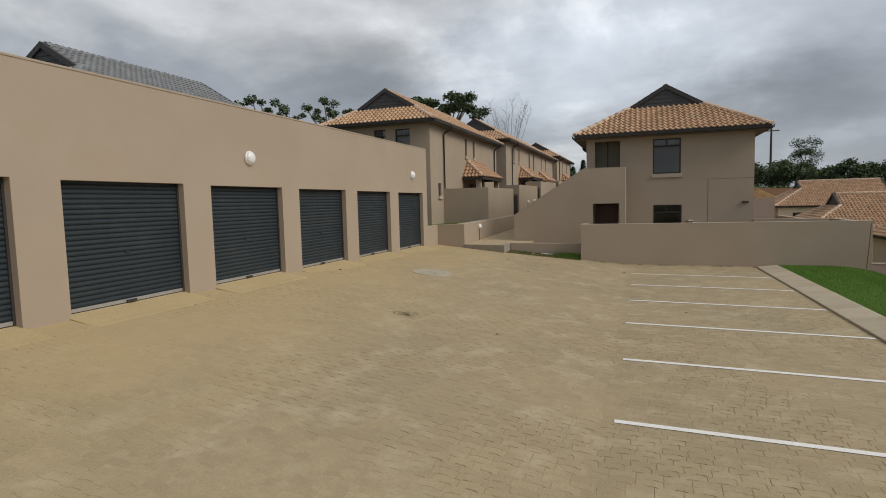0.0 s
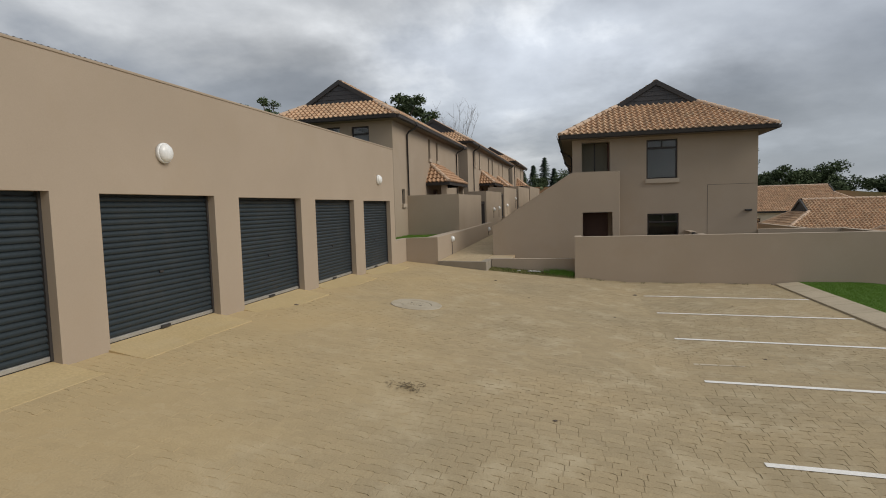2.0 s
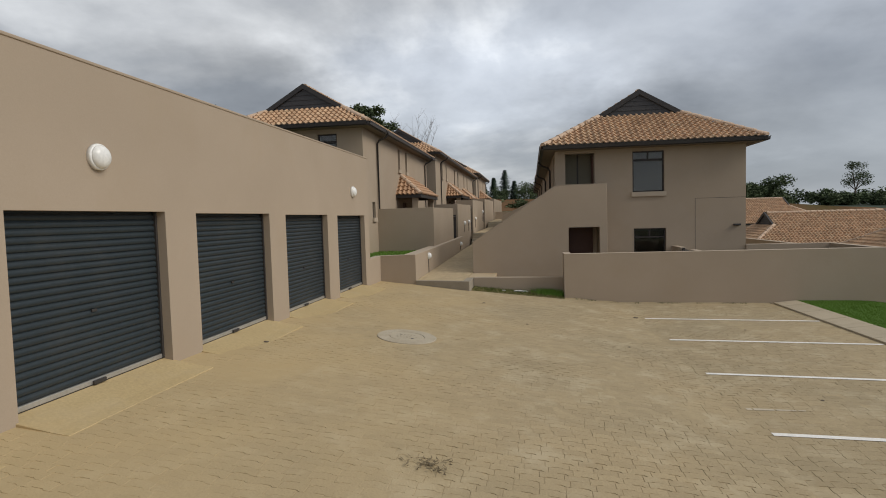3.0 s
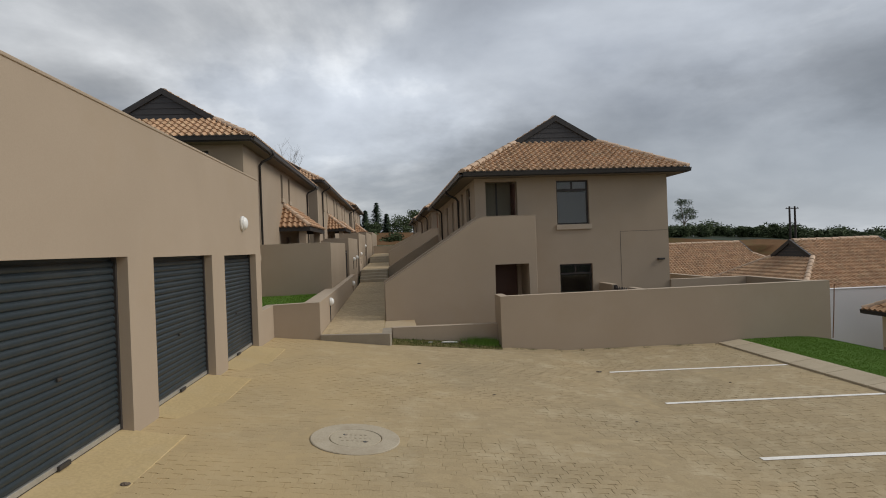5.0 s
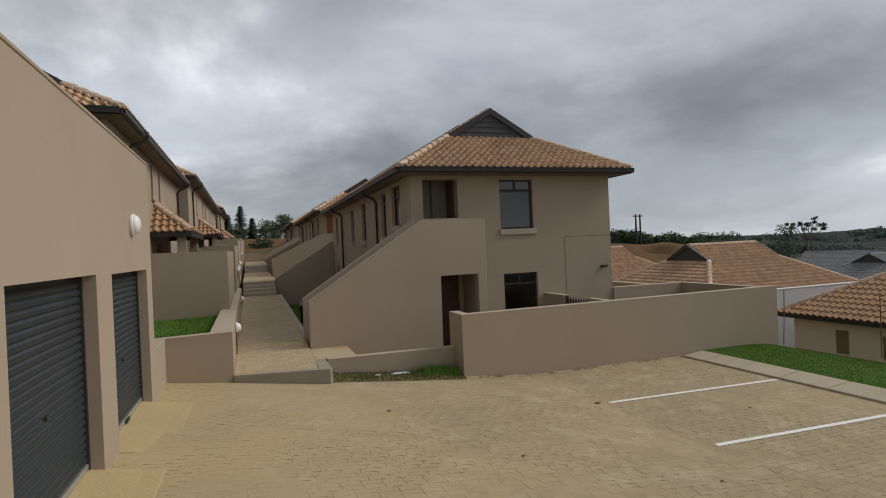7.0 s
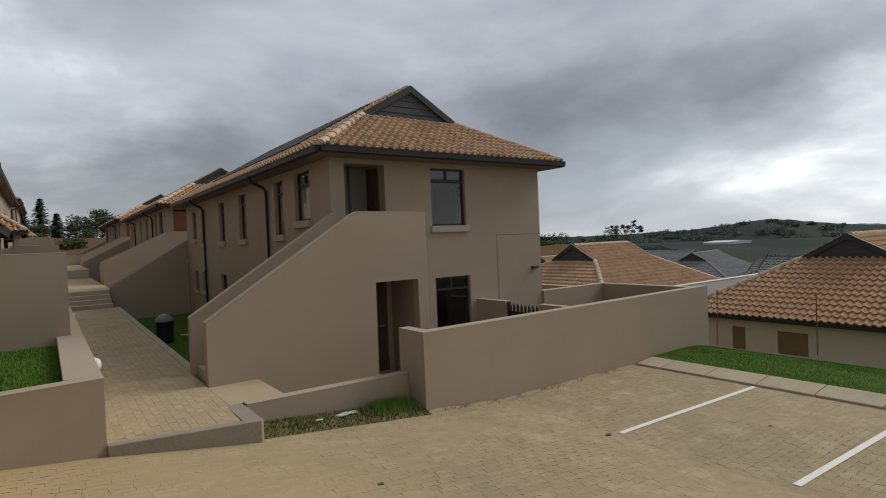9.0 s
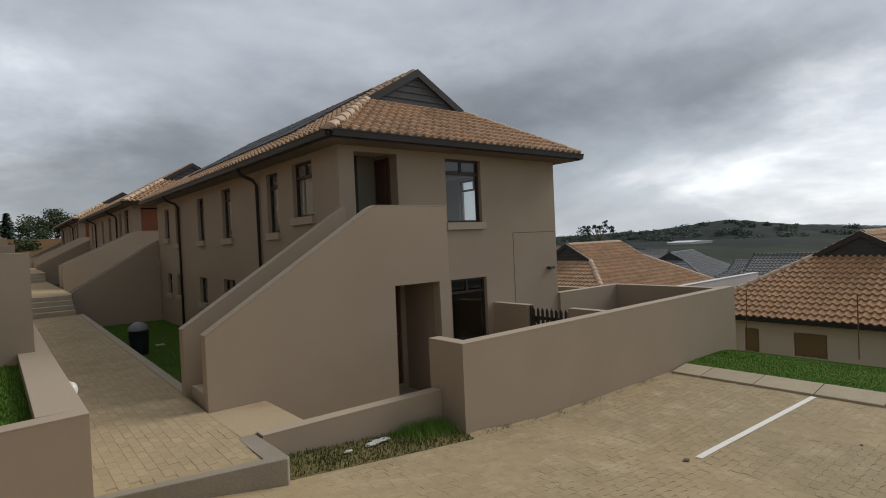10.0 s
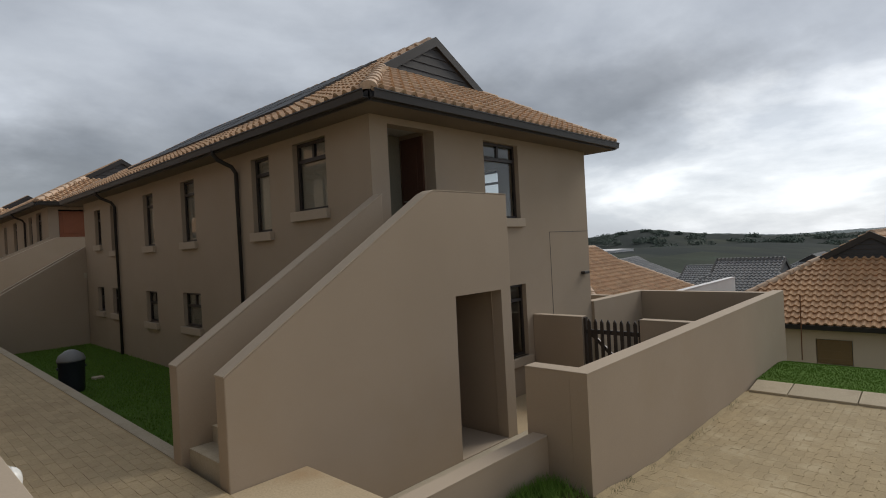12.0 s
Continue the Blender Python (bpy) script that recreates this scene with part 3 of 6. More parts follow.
def window(parent, face, into, u0, u1, z0, z1, on="xz", sill=True, fan=True, blind=False):
    """A casement in an opening: the wall's outer face lies at face, the room towards into (+1 or -1). Frame, panes, sill."""
    to3 = xz if on == "xz" else yz
    d = face + into * 0.09
    f = 0.05
    bm = bmesh.new()

    def bar(a0, a1, b0, b1, dd=0.05):
        p, q = to3(a0, b0, d), to3(a1, b1, d + into * dd)
        add_box(bm, *[c for a, b in zip(p, q) for c in (min(a, b), max(a, b))])

    bar(u0, u0 + f, z0, z1)
    bar(u1 - f, u1, z0, z1)
    bar(u0 + f, u1 - f, z0, z0 + f)
    bar(u0 + f, u1 - f, z1 - f, z1)
    zt = z1 - 0.30 if fan and z1 - z0 > 0.7 else None
    if zt:
        bar(u0 + f, u1 - f, zt - f * 0.6, zt + f * 0.6, 0.06)
        if u1 - u0 > 0.75:
            um = (u0 + u1) / 2
            bar(um - f * 0.5, um + f * 0.5, zt + f * 0.6, z1 - f, 0.06)
    else:
        um = (u0 + u1) / 2
        bar(um - f * 0.4, um + f * 0.4, z0 + f, z1 - f, 0.06)
    win = part("window", bm, FRAME, parent, "dark bronze casement window")
    rows = [(z0 + f, (zt or z1) - f)] + ([(zt + f, z1 - f)] if zt else [])
    for b0, b1 in rows:
        pbm = prism([(u0 + f, b0), (u1 - f, b0), (u1 - f, b1), (u0 + f, b1)], to3, d + into * 0.020, d + into * 0.026)
        pane = part("pane", pbm, GLASS, win, "clear window pane")
        pane.visible_shadow = False
    if blind:
        part("blind", prism([(u0, z0), (u1, z0), (u1, z1), (u0, z1)], to3, d + into * 0.06, d + into * 0.075), BLIND, win, "dull brown drawn curtain")
    if sill:
        pts = [(u0 - 0.05, z0 - 0.16), (u1 + 0.05, z0 - 0.16), (u1 + 0.05, z0), (u0 - 0.05, z0)]
        part("sill", prism(pts, to3, face - into * 0.075, face + into * 0.08, 0.008), COPING, win, "plastered window sill")
    return win


def downpipe(parent, x, y, z_top, z_bot, sx):
    """A round pipe that swan-necks from the gutter back to the wall."""
    pts = [(x + sx * 0.50, y, z_top), (x + sx * 0.50, y, z_top - 0.14), (x + sx * 0.40, y, z_top - 0.25), (x + sx * 0.14, y, z_top - 0.36), (x + sx * 0.06, y, z_top - 0.48), (x + sx * 0.06, y, z_bot)]
    return part("downpipe", tube(pts, 0.042, 8), DARK, parent, "dark metal downpipe", True)


def door_leaf(parent, to3, u0, u1, z0, z1, d0, d1, wood=None):
    leaf = part("door", prism([(u0, z0), (u1, z0), (u1, z1), (u0, z1)], to3, d0, d1), wood or WOOD, parent, "dark brown timber door")
    s = -1 if d1 > d0 else 1
    w = (u1 - u0)
    for k in range(2):
        a, b = z0 + 0.15 + k * (z1 - z0) * 0.5, z0 + (z1 - z0) * 0.5 * (k + 1) - 0.1
        part("door_panel", prism([(u0 + 0.12, a), (u1 - 0.12, a), (u1 - 0.12, b), (u0 + 0.12, b)], to3, d0 + s * 0.012, d0 + (d1 - d0) * 0.3, 0.004), wood or WOOD, leaf)
    p = to3(u1 - 0.08, z0 + 1.0, d0 + s * 0.04)
    part("door_handle", tube([to3(u1 - 0.08, z0 + 1.0, d0), p, to3(u1 - 0.2, z0 + 1.0, d0 + s * 0.04)], 0.011, 6), ALU, leaf, "metal lever handle")
    return leaf


# ---------------------------------------------------------------- the flats on the walkway's far side
RX0, RX1, RY0, RY1 = -2.11, 4.10, 24.27, 38.70


def flats(dy, dz, near, lift=0.0, end_lift=0.0):
    """A two-storey block of flats with a boxed stair at each end."""
    h = thing("apartment_block", "two-storey beige plastered flats with buff tiled roof beside the paved walkway" if near else "distant two-storey beige plastered flats with tiled roof along the walkway", "house", "flats along the walkway")
    zb, y0, y1 = -0.4 + dz, RY0 + dy, RY1 + dy
    ZU, zt = 2.63 + dz, 4.823 + dz
    t = 0.22
    fh = [(-1.77, -0.78, ZU, 4.72 + dz), (0.48, 1.52, 3.32 + dz, 4.71 + dz), (0.51, 1.57, 0.71 + dz, 2.07 + dz), (-1.75, -0.85, 0.10 + dz, 2.16 + dz)]
    bm = bmesh.new()
    pierced(bm, RX0, RX1, zb, zt, fh, xz, y0, y0 + t)
    front = part("wall", bm, PLASTER, h)
    side = []
    for a, b, lo, hi in ((25.36, 26.30, 3.56, 4.70), (27.08, 27.73, 3.29, 4.65), (30.26, 31.00, 3.26, 4.62), (32.70, 33.38, 3.26, 4.57), (35.60, 36.05, 3.24, 4.55), (36.98, 37.58, 3.45, 4.52), (30.21, 31.16, 1.36, 2.12), (32.73, 33.49, 1.34, 2.12), (35.60, 36.20, 1.43, 2.16), (36.98, 37.60, 1.45, 2.18)):
        side.append((a + dy, b + dy, lo + dz, hi + dz))
    bm = bmesh.new()
    pierced(bm, y0 + t, y1 - t, zb, zt, side, yz, RX0, RX0 + t)
    part("wall", bm, PLASTER, h)
    east = [(26.55 + dy, 27.75 + dy, 3.35 + dz, 4.7 + dz), (30.4 + dy, 31.6 + dy, 3.35 + dz, 4.7 + dz)]
    bm = bmesh.new()
    pierced(bm, y0 + t, y1 - t, zb, zt, east, yz, RX1 - t, RX1)
    part("wall", bm, PLASTER, h)
    part("wall", box(RX0, RX1, y1 - t, y1, zb, zt), PLASTER, h)
    part("floor_slab", box(RX0 + t, RX1 - t, y0 + t, y1 - t, ZU - 0.2, ZU), ROOM, h)
    part("floor_slab", box(RX0 + t, RX1 - t, y0 + t, y1 - t, 0.0 + dz, 0.10 + dz), ROOM, h)
    part("room_ceiling", box(RX0 + t, RX1 - t, y0 + t, y1 - t, zt - 0.06, zt), ROOM, h)
    for yy in (28.9, 34.2):
        part("room_wall", box(RX0 + t, RX1 - t, yy + dy, yy + 0.12 + dy, 0.1 + dz, zt - 0.06), ROOM, h)
    # entrance hall behind the upper door: side walls and a door leaf
    part("room_wall", box(-0.79, -0.67, y0 + t, y0 + 1.5, ZU, zt - 0.06), PLASTER, h)
    part("room_wall", box(RX0 + t, -0.67, y0 + 1.5, y0 + 1.62, ZU, zt - 0.06), PLASTER, h)
    if near:
        door_leaf(h, yz, y0 + 0.24, y0 + 0.74, ZU + 0.01, ZU + 2.05, -0.83, -0.795)
        # added panel, coloured like the lit hall that would show behind it
        part("lit_hall_panel", box(RX0 + t + 0.003, -0.835, y0 + 0.76, y0 + 0.80, ZU + 0.005, zt - 0.07), HALL_TONE, h, "added grey-green panel standing in for the lit hall")
        part("hall_post", box(-1.32, -1.27, y0 + 0.735, y0 + 0.757, ZU + 0.005, zt - 0.07), FRAME, h, "dark upright before the hall panel")
    else:
        door_leaf(h, xz, -1.75, -0.85, ZU + 0.01, ZU + 2.03, y0 + 0.06, y0 + 0.11, WOOD_RED)
    door_leaf(h, xz, -1.74, -0.86, 0.11 + dz, 2.14 + dz, y0 + 0.06, y0 + 0.11)
    window(h, y0, 1, *fh[1])
    window(h, y0, 1, *fh[2])
    for i, s in enumerate(side):
        window(h, RX0, 1, *s, on="yz", blind=True)
    for s in east:
        window(h, RX1, -1, *s, on="yz", sill=False)
    # scored panel and wall light on the front
    for a in ((2.50, 2.512, 0.4 + dz, 3.05 + dz), (2.512, RX1 - 0.002, 3.04 + dz, 3.05 + dz)):
        part("movement_joint", box(a[0], a[1], y0 - 0.003, y0 + 0.004, a[2], a[3]), DARK, h, "thin dark joint in the plaster")
    part("wall_light", box(3.70, 3.92, y0 - 0.10, y0, 2.10 + dz, 2.16 + dz, 0.012), DARK, h, "small dark wall light")
    # stairs at both ends
    xl, xk, xr = -4.96, -2.20, -0.53
    for end in (0, 1):
        Y = (lambda v: v + dy) if end == 0 else (lambda v: RY0 + RY1 - v + dy)
        st = h
        up = lift if end == 0 else end_lift
        zl = 1.765 + dz + up if end == 0 else 1.68 + dz + up
        zk = 3.585 + dz if end == 0 else 3.40 + dz + up * 0.4
        lo, hi = sorted((Y(23.09), Y(23.28)))
        pts = [(xl, zb), (-1.775, zb), (-1.775, 2.20 + dz), (-0.755, 2.20 + dz), (-0.755, zb), (xr, zb), (xr, zk), (xk + 0.12, zk), (xk, zk - 0.05), (xl, zl)]
        part("stair_parapet", prism(pts, xz, lo, hi, 0.012), PLASTER, st, "beige plastered stair parapet")
        # thin paler strip added on top: sky light on the parapet, as colour
        part("stair_skylit_top", prism([(xl - 0.004, zl + 0.002), (xk, zk - 0.048), (xk + 0.12, zk + 0.002), (xr + 0.003, zk + 0.002), (xr + 0.003, zk + 0.014), (xk + 0.115, zk + 0.014), (xk - 0.006, zk - 0.036), (xl - 0.004, zl + 0.016)], xz, lo - 0.003, hi + 0.003), COPING, st, "plastered stair top with sky light put into its colour")
        lo, hi = sorted((Y(24.07), Y(24.262)))
        # same paler sky-lit strip for the inner parapet
        part("stair_skylit_top", prism([(xl - 0.044, zl + 0.002), (RX0 - 0.004, zk + 0.052), (RX0 - 0.004, zk + 0.066), (xl - 0.044, zl + 0.016)], xz, lo - 0.003, hi - 0.001), COPING, st, "plastered stair top with sky light put into its colour")
        part("stair_parapet", prism([(xl - 0.04, zb), (RX0 - 0.003, zb), (RX0 - 0.003, zk + 0.05), (xl - 0.04, zl)], xz, lo, hi, 0.012), PLASTER, st, "beige plastered stair parapet")
        lo, hi = sorted((Y(23.28), Y(24.27)))
        part("stair_side_wall", box(xr - 0.20, xr, lo + 0.003, hi - 0.003, zb, zk, 0.0), PLASTER, st)
        part("landing", box(xk, xr - 0.203, lo + 0.003, hi - 0.003, ZU - 0.18, ZU), CONCRETE, st, "concrete stair landing")
        lo, hi = sorted((Y(23.28), Y(24.07)))
        z0 = 0.74 + dz + up
        n = max(6, round((ZU - z0) / 0.172))
        run = (xk - xl - 0.05) / n
        for i in range(n):
            x = xl + 0.05 + i * run
            top = z0 + (i + 1) * (ZU - z0) / n
            part("stair_step", box(x, x + run + 0.003 if i < n - 1 else xk, lo + 0.003, hi - 0.003, top - 0.34, top, 0.0), CONCRETE, st, "plastered concrete step")
        part("stair_soffit", prism([(xl + 0.1, z0 - 0.34), (xl + 0.36, z0 - 0.34), (xk, 2.2 + dz), (xk, ZU - 0.18), (xl + 0.1, z0 - 0.14)], xz, lo + 0.003, hi - 0.003), PLASTER, st)
    downpipe(h, RX0, 28.2 + dy, 4.94 + dz, 0.3 + dz, -1)
    downpipe(h, RX0, 35.42 + dy, 4.94 + dz, 0.3 + dz, -1)
    pick_f = (lambda u, v: True) if near else None
    pick_l = (lambda u, v: u > 13.0) if near else None
    dutch_roof(h, -2.53, 4.533, 23.735 + dy, RY1 + 0.55 + dy, 4.955 + dz, right=False, pick_front=pick_f, pick_left=pick_l)
    return h


# ---------------------------------------------------------------- the terrace houses on the walkway's near side


def terrace_house(x0, x1, y0, y1, zb, ze, porch_y, wins):
    h = thing("terrace_house", "two-storey beige plastered terrace house with terracotta porch behind a garden wall", "house", "terrace houses along the walkway")
    t = 0.22
    zt = ze - 0.132
    f = [(-11.75, -11.15, ze - 1.25, ze - 0.28), (-10.66, -9.92, ze - 1.30, ze - 0.30)]
    bm = bmesh.new()
    pierced(bm, x0, x1, zb, zt, f, xz, y0, y0 + t)
    part("wall", bm, PLASTER, h)
    holes = [(y, y + w, lo, hi) for y, w, lo, hi in wins] + [(p + 1.4, p + 2.3, zb + 0.3, zb + 2.4) for p in porch_y]
    bm = bmesh.new()
    pierced(bm, y0 + t, y1 - t, zb, zt, holes, yz, x1 - t, x1)
    part("wall", bm, PLASTER, h)
    part("wall", box(x0, x0 + t, y0 + t, y1 - t, zb, zt), PLASTER, h)
    part("wall", box(x0, x1, y1 - t, y1, zb, zt), PLASTER, h)
    part("floor_slab", box(x0 + t, x1 - t, y0 + t, y1 - t, zb + 2.6, zb + 2.8), ROOM, h)
    part("room_wall", box(x1 - 2.4, x1 - 2.3, y0 + t, y1 - t, zb + 2.8, zt), ROOM, h)
    for q in f:
        window(h, y0, 1, *q)
    for y, w, lo, hi in wins:
        window(h, x1, -1, y, y + w, lo, hi, on="yz")
    for p in porch_y:
        door_leaf(h, yz, p + 1.42, p + 2.28, zb + 0.3, zb + 2.38, x1 - 0.08, x1 - 0.13)
        # a lean-to porch with hipped tiles on two piers
        pw, pd = 4.4, 1.12
        za, zc = zb + 2.72, zb + 3.62
        ya, yb = p + 0.1, p + 0.1 + pw
        xo = x1 + pd
        bm = bmesh.new()
        v = [bm.verts.new(q) for q in ((x1, ya, za), (xo, ya, za), (xo, yb, za), (x1, yb, za), (x1, ya + 0.95, zc), (x1, yb - 0.95, zc))]
        for q in ((0, 1, 4), (1, 2, 5, 4), (2, 3, 5), (0, 3, 2, 1), (0, 4, 5, 3)):
            bm.faces.new([v[i] for i in q])
        pr = part("porch_roof", bm, TILE_RED, h, "orange clay-tiled porch roof")
        sl = math.hypot(pd, zc - za)
        tile_field((xo, ya, za), (0, 1, 0), (-pd, 0, zc - za), [(0, 0), (pw, 0), (pw - 0.95, sl), (0.95, sl)], TILE_RED, pr)
        s2 = math.hypot(0.95, zc - za)
        tile_field((x1, ya, za), (1, 0, 0), (0, 0.95, zc - za), [(0, 0), (pd, 0), (0, s2)], TILE_RED, pr)
        cap_row((xo, ya, za), (x1, ya + 0.95, zc), pr)
        bm = bmesh.new()
        for a, b in (((x1, ya, za), (xo, ya, za)), ((xo, ya, za), (xo, yb, za)), ((xo, yb, za), (x1, yb, za))):
            fascia_box(bm, a, b, 0.16, 0.05)
        part("porch_fascia", bm, DARK, h, "dark porch beam")
        for q in (ya + 0.15, yb - 0.4):
            part("porch_pier", box(xo - 0.42, xo - 0.16, q, q + 0.25, zb, za - 0.02), PLASTER, h, "plastered porch pier")
    downpipe(h, x1, y0 + 1.75, ze - 0.02, zb, 1)
    downpipe(h, x1, y1 - 0.75, ze - 0.02, zb, 1)
    dutch_roof(h, x0 - 0.35, x1 + 0.35, y0 - 0.5, y1 + 0.5, ze, g=1.5, left=False)
    return h


# ---------------------------------------------------------------- garages
GX, GY0, GY1, GTOP = -7.65, -9.0, 20.02, 4.385
GDOORS = [(3.02 + 2.872 * i, 5.23 + 2.872 * i) for i in range(-4, 6)]


def head(y0, y1):
    """Height of a garage door's lintel, which falls slightly along the row."""
    return 2.795 + 0.0062 * (12.0 - (y0 + y1) / 2)


def garage_row():
    g = thing("garage_building", "long flat-roofed beige plastered row of garages beside the paved yard", "garage")
    bm = bmesh.new()
    holes = [(a, b, -0.5, head(a, b)) for a, b in GDOORS]
    pierced(bm, GY0, GY1, -0.5, GTOP, holes, yz, GX - 0.34, GX)
    part("wall", bm, PLASTER, g)
    part("wall", box(GX - 6.2, GX - 0.34, GY1 - 0.22, GY1, -0.5, GTOP), PLASTER, g)
    part("wall", box(GX - 6.2, GX - 0.34, GY0, GY0 + 0.22, -0.5, GTOP), PLASTER, g)
    part("wall", box(GX - 6.42, GX - 6.2, GY0, GY1, -0.5, GTOP), PLASTER, g)
    part("flat_roof", box(GX - 6.2, GX - 0.34, GY0 + 0.22, GY1 - 0.22, 3.9, 4.05), CONCRETE, g)
    part("parapet_coping", box(GX - 0.36, GX + 0.012, GY0 - 0.01, GY1 + 0.012, GTOP, GTOP + 0.035, 0.008), PLASTER, g, "plastered parapet coping")
    for a, b in GDOORS:
        part("inner_wall", box(GX - 6.2, GX - 0.34, b + 0.22, b + 0.42, -0.5, 3.9), CONCRETE, g)
    return g


def roller_door(y0, y1, zs):
    d = thing("roller_door", "closed charcoal ribbed steel roller garage door with pale bottom bar", "garage door", "roller doors of the garage row", at=(GX - 0.165, (y0 + y1) / 2, zs))
    w, hgt = (y1 - y0) / 2, head(y0, y1) - zs
    slat = 0.0762
    prof = [(0.0, 0.000), (0.005, 0.007), (0.015, 0.0125), (0.032, 0.0150), (0.050, 0.0135), (0.064, 0.0080), (0.071, 0.0005)]
    n = int((hgt - 0.06) / slat)
    for i in range(n):
        z = 0.06 + i * slat
        bm = bmesh.new()
        pts = [(o, z + q) for q, o in prof] + [(0.0, z + slat)]
        f = [bm.verts.new((o * 1.6, -w, q)) for o, q in pts]
        b = [bm.verts.new((o * 1.6, w, q)) for o, q in pts]
        for k in range(len(pts) - 1):
            bm.faces.new([f[k], b[k], b[k + 1], f[k + 1]])
        part("slat", bm, STEEL, d, "", True)
    part("door_backing", box(-0.03, -0.008, -w, w, 0.0, hgt), STEEL, d)
    part("bottom_bar", box(-0.012, 0.032, -w + 0.01, w - 0.01, 0.005, 0.058, 0.004), ALU, d, "pale metal bottom bar")
    part("bottom_seal", box(-0.006, 0.02, -w + 0.01, w - 0.01, -0.012, 0.004), DARK, d, "black rubber seal")
    part("lock", box(0.02, 0.040, -0.035, 0.035, 0.80, 0.83, 0.004), DARK, d, "small slide lock")
    part("lift_handle", box(0.033, 0.06, -0.09, 0.09, 0.0, 0.045, 0.006), DARK, d, "black lifting handle")
    for s in (-1, 1):
        part("guide", box(-0.02, 0.045, s * w - (0.035 if s > 0 else 0.0), s * w + (0.0 if s > 0 else 0.035), 0.0, hgt), DARK, d, "dark side guide")
    return d


def bulkhead(x, y, z, axis, label, r=0.145, group="round wall lights"):
    """A round wall light: a base ring and a domed opal cover with a raised rim. axis: the way it faces."""
    q = Vector(axis).to_track_quat("Z", "Y").to_matrix().to_4x4()
    b = thing("wall_lamp", label, "lamp", group, at=(x, y, z))
    part("base_ring", lathe([(r, 0.0), (r, 0.035), (r * 0.97, 0.048), (r * 0.90, 0.05)], 28, q), OPAL, b, "white plastic base ring", True)
    part("cover", lathe([(r * 0.88, 0.046), (r * 0.86, 0.066), (r * 0.74, 0.092), (r * 0.5, 0.112), (r * 0.2, 0.121), (0.004, 0.122)], 28, q), OPAL, b, "opal domed cover", True)
    return b

# ---------------------------------------------------------------- ground


def land_z(x, y):
    """The land: terrace to the west, the yard, a fall to the east, rising ground to the north, hills far off."""
    base = lot_z(max(min(x, 8.0), -7.7), min(max(y, -10.0), 21.0)) - 0.035
    if y > 21.5 and x < -2.2:
        base = min(0.12, base)
    if 21.0 < y < 24.4 and -4.2 < x < 6.7:
        base = -0.5
    if y > 40:
        t = min(1.0, (y - 40) / 45)
        base += 3.2 * t * t * (3 - 2 * t) * (1 if x < 4 else max(0.0, 1 - (x - 4) / 14))
    if x < -8 and y > 40:
        base += min(2.0, (-8 - x) * 0.05)
    if x > 6.9:
        t = min(1.0, (x - 6.9) / 2.2)
        base += -2.15 * t * t * (3 - 2 * t)
        far = max(0.0, x - 14)
        base += -min(9.0, far * 0.085) * (1 if y < 60 else max(0.25, 1 - (y - 60) / 80))
    if y > 62 and x > 4:
        t = min(1.0, (y - 62) / 45)
        base += 6.2 * t * t * (3 - 2 * t) * min(1.0, max(0.0, 1 - (x - 70) / 90)) * min(1.0, (x - 4) / 14)
    r = math.hypot(x, y)
    if r > 350:
        t = min(1.0, (r - 350) / 900)
        a = math.atan2(y, x)
        ridge = -34 + 2.5 * noise.noise(Vector((math.cos(a) * 9, math.sin(a) * 9, 0)))
        base += t * t * (3 - 2 * t) * ridge
    return base


def spaced(a, fine0, fine1, b, step):
    out = [fine0 + step * i for i in range(int((fine1 - fine0) / step) + 1)]
    s, v = step, out[0]
    while v > a:
        s *= 1.35
        v -= s
        out.insert(0, max(v, a))
    s, v = step, out[-1]
    while v < b:
        s *= 1.35
        v += s
        out.append(min(v, b))
    return out


gxs, gys = spaced(-3500, -16, 30, 3500, 0.7), spaced(-3500, -8, 60, 3500, 0.9)
gv = [(x, y, land_z(x, y)) for y in gys for x in gxs]
nx = len(gxs)
gf = [(j * nx + i, j * nx + i + 1, (j + 1) * nx + i + 1, (j + 1) * nx + i) for j in range(len(gys) - 1) for i in range(nx - 1)]
gr = raw("ground", gv, gf, LAND, smooth=True)
gr.data.materials.append(HILL)
gr.data.materials.append(FIELD)
gr.data.polygons.foreach_set("material_index", [1 if math.hypot(p.center.x, p.center.y) > 260 else 2 if p.center.x > 40 or p.center.y > 120 else 0 for p in gr.data.polygons])
tagged(gr, "rough green and brown land falling away to wooded hills", "ground", kind="structure")


def lot_sheet(name, x0, x1, y0, y1, material, label, lift=0.0, nxs=12, nys=16, category="paving"):
    vs = [(x0 + (x1 - x0) * i / nxs, y0 + (y1 - y0) * j / nys) for j in range(nys + 1) for i in range(nxs + 1)]
    vs = [(x, y, lot_z(x, y) + lift) for x, y in vs]
    fs = [(j * (nxs + 1) + i, j * (nxs + 1) + i + 1, (j + 1) * (nxs + 1) + i + 1, (j + 1) * (nxs + 1) + i) for j in range(nys) for i in range(nxs)]
    return tagged(raw(name, vs, fs, material, smooth=True), label, category, kind="structure")


pave = lot_sheet("pavement", GX - 0.3, 3.75, -8.0, 21.2, SAND, "sloping yard of buff interlocking concrete pavers", -0.0035, 150, 380)
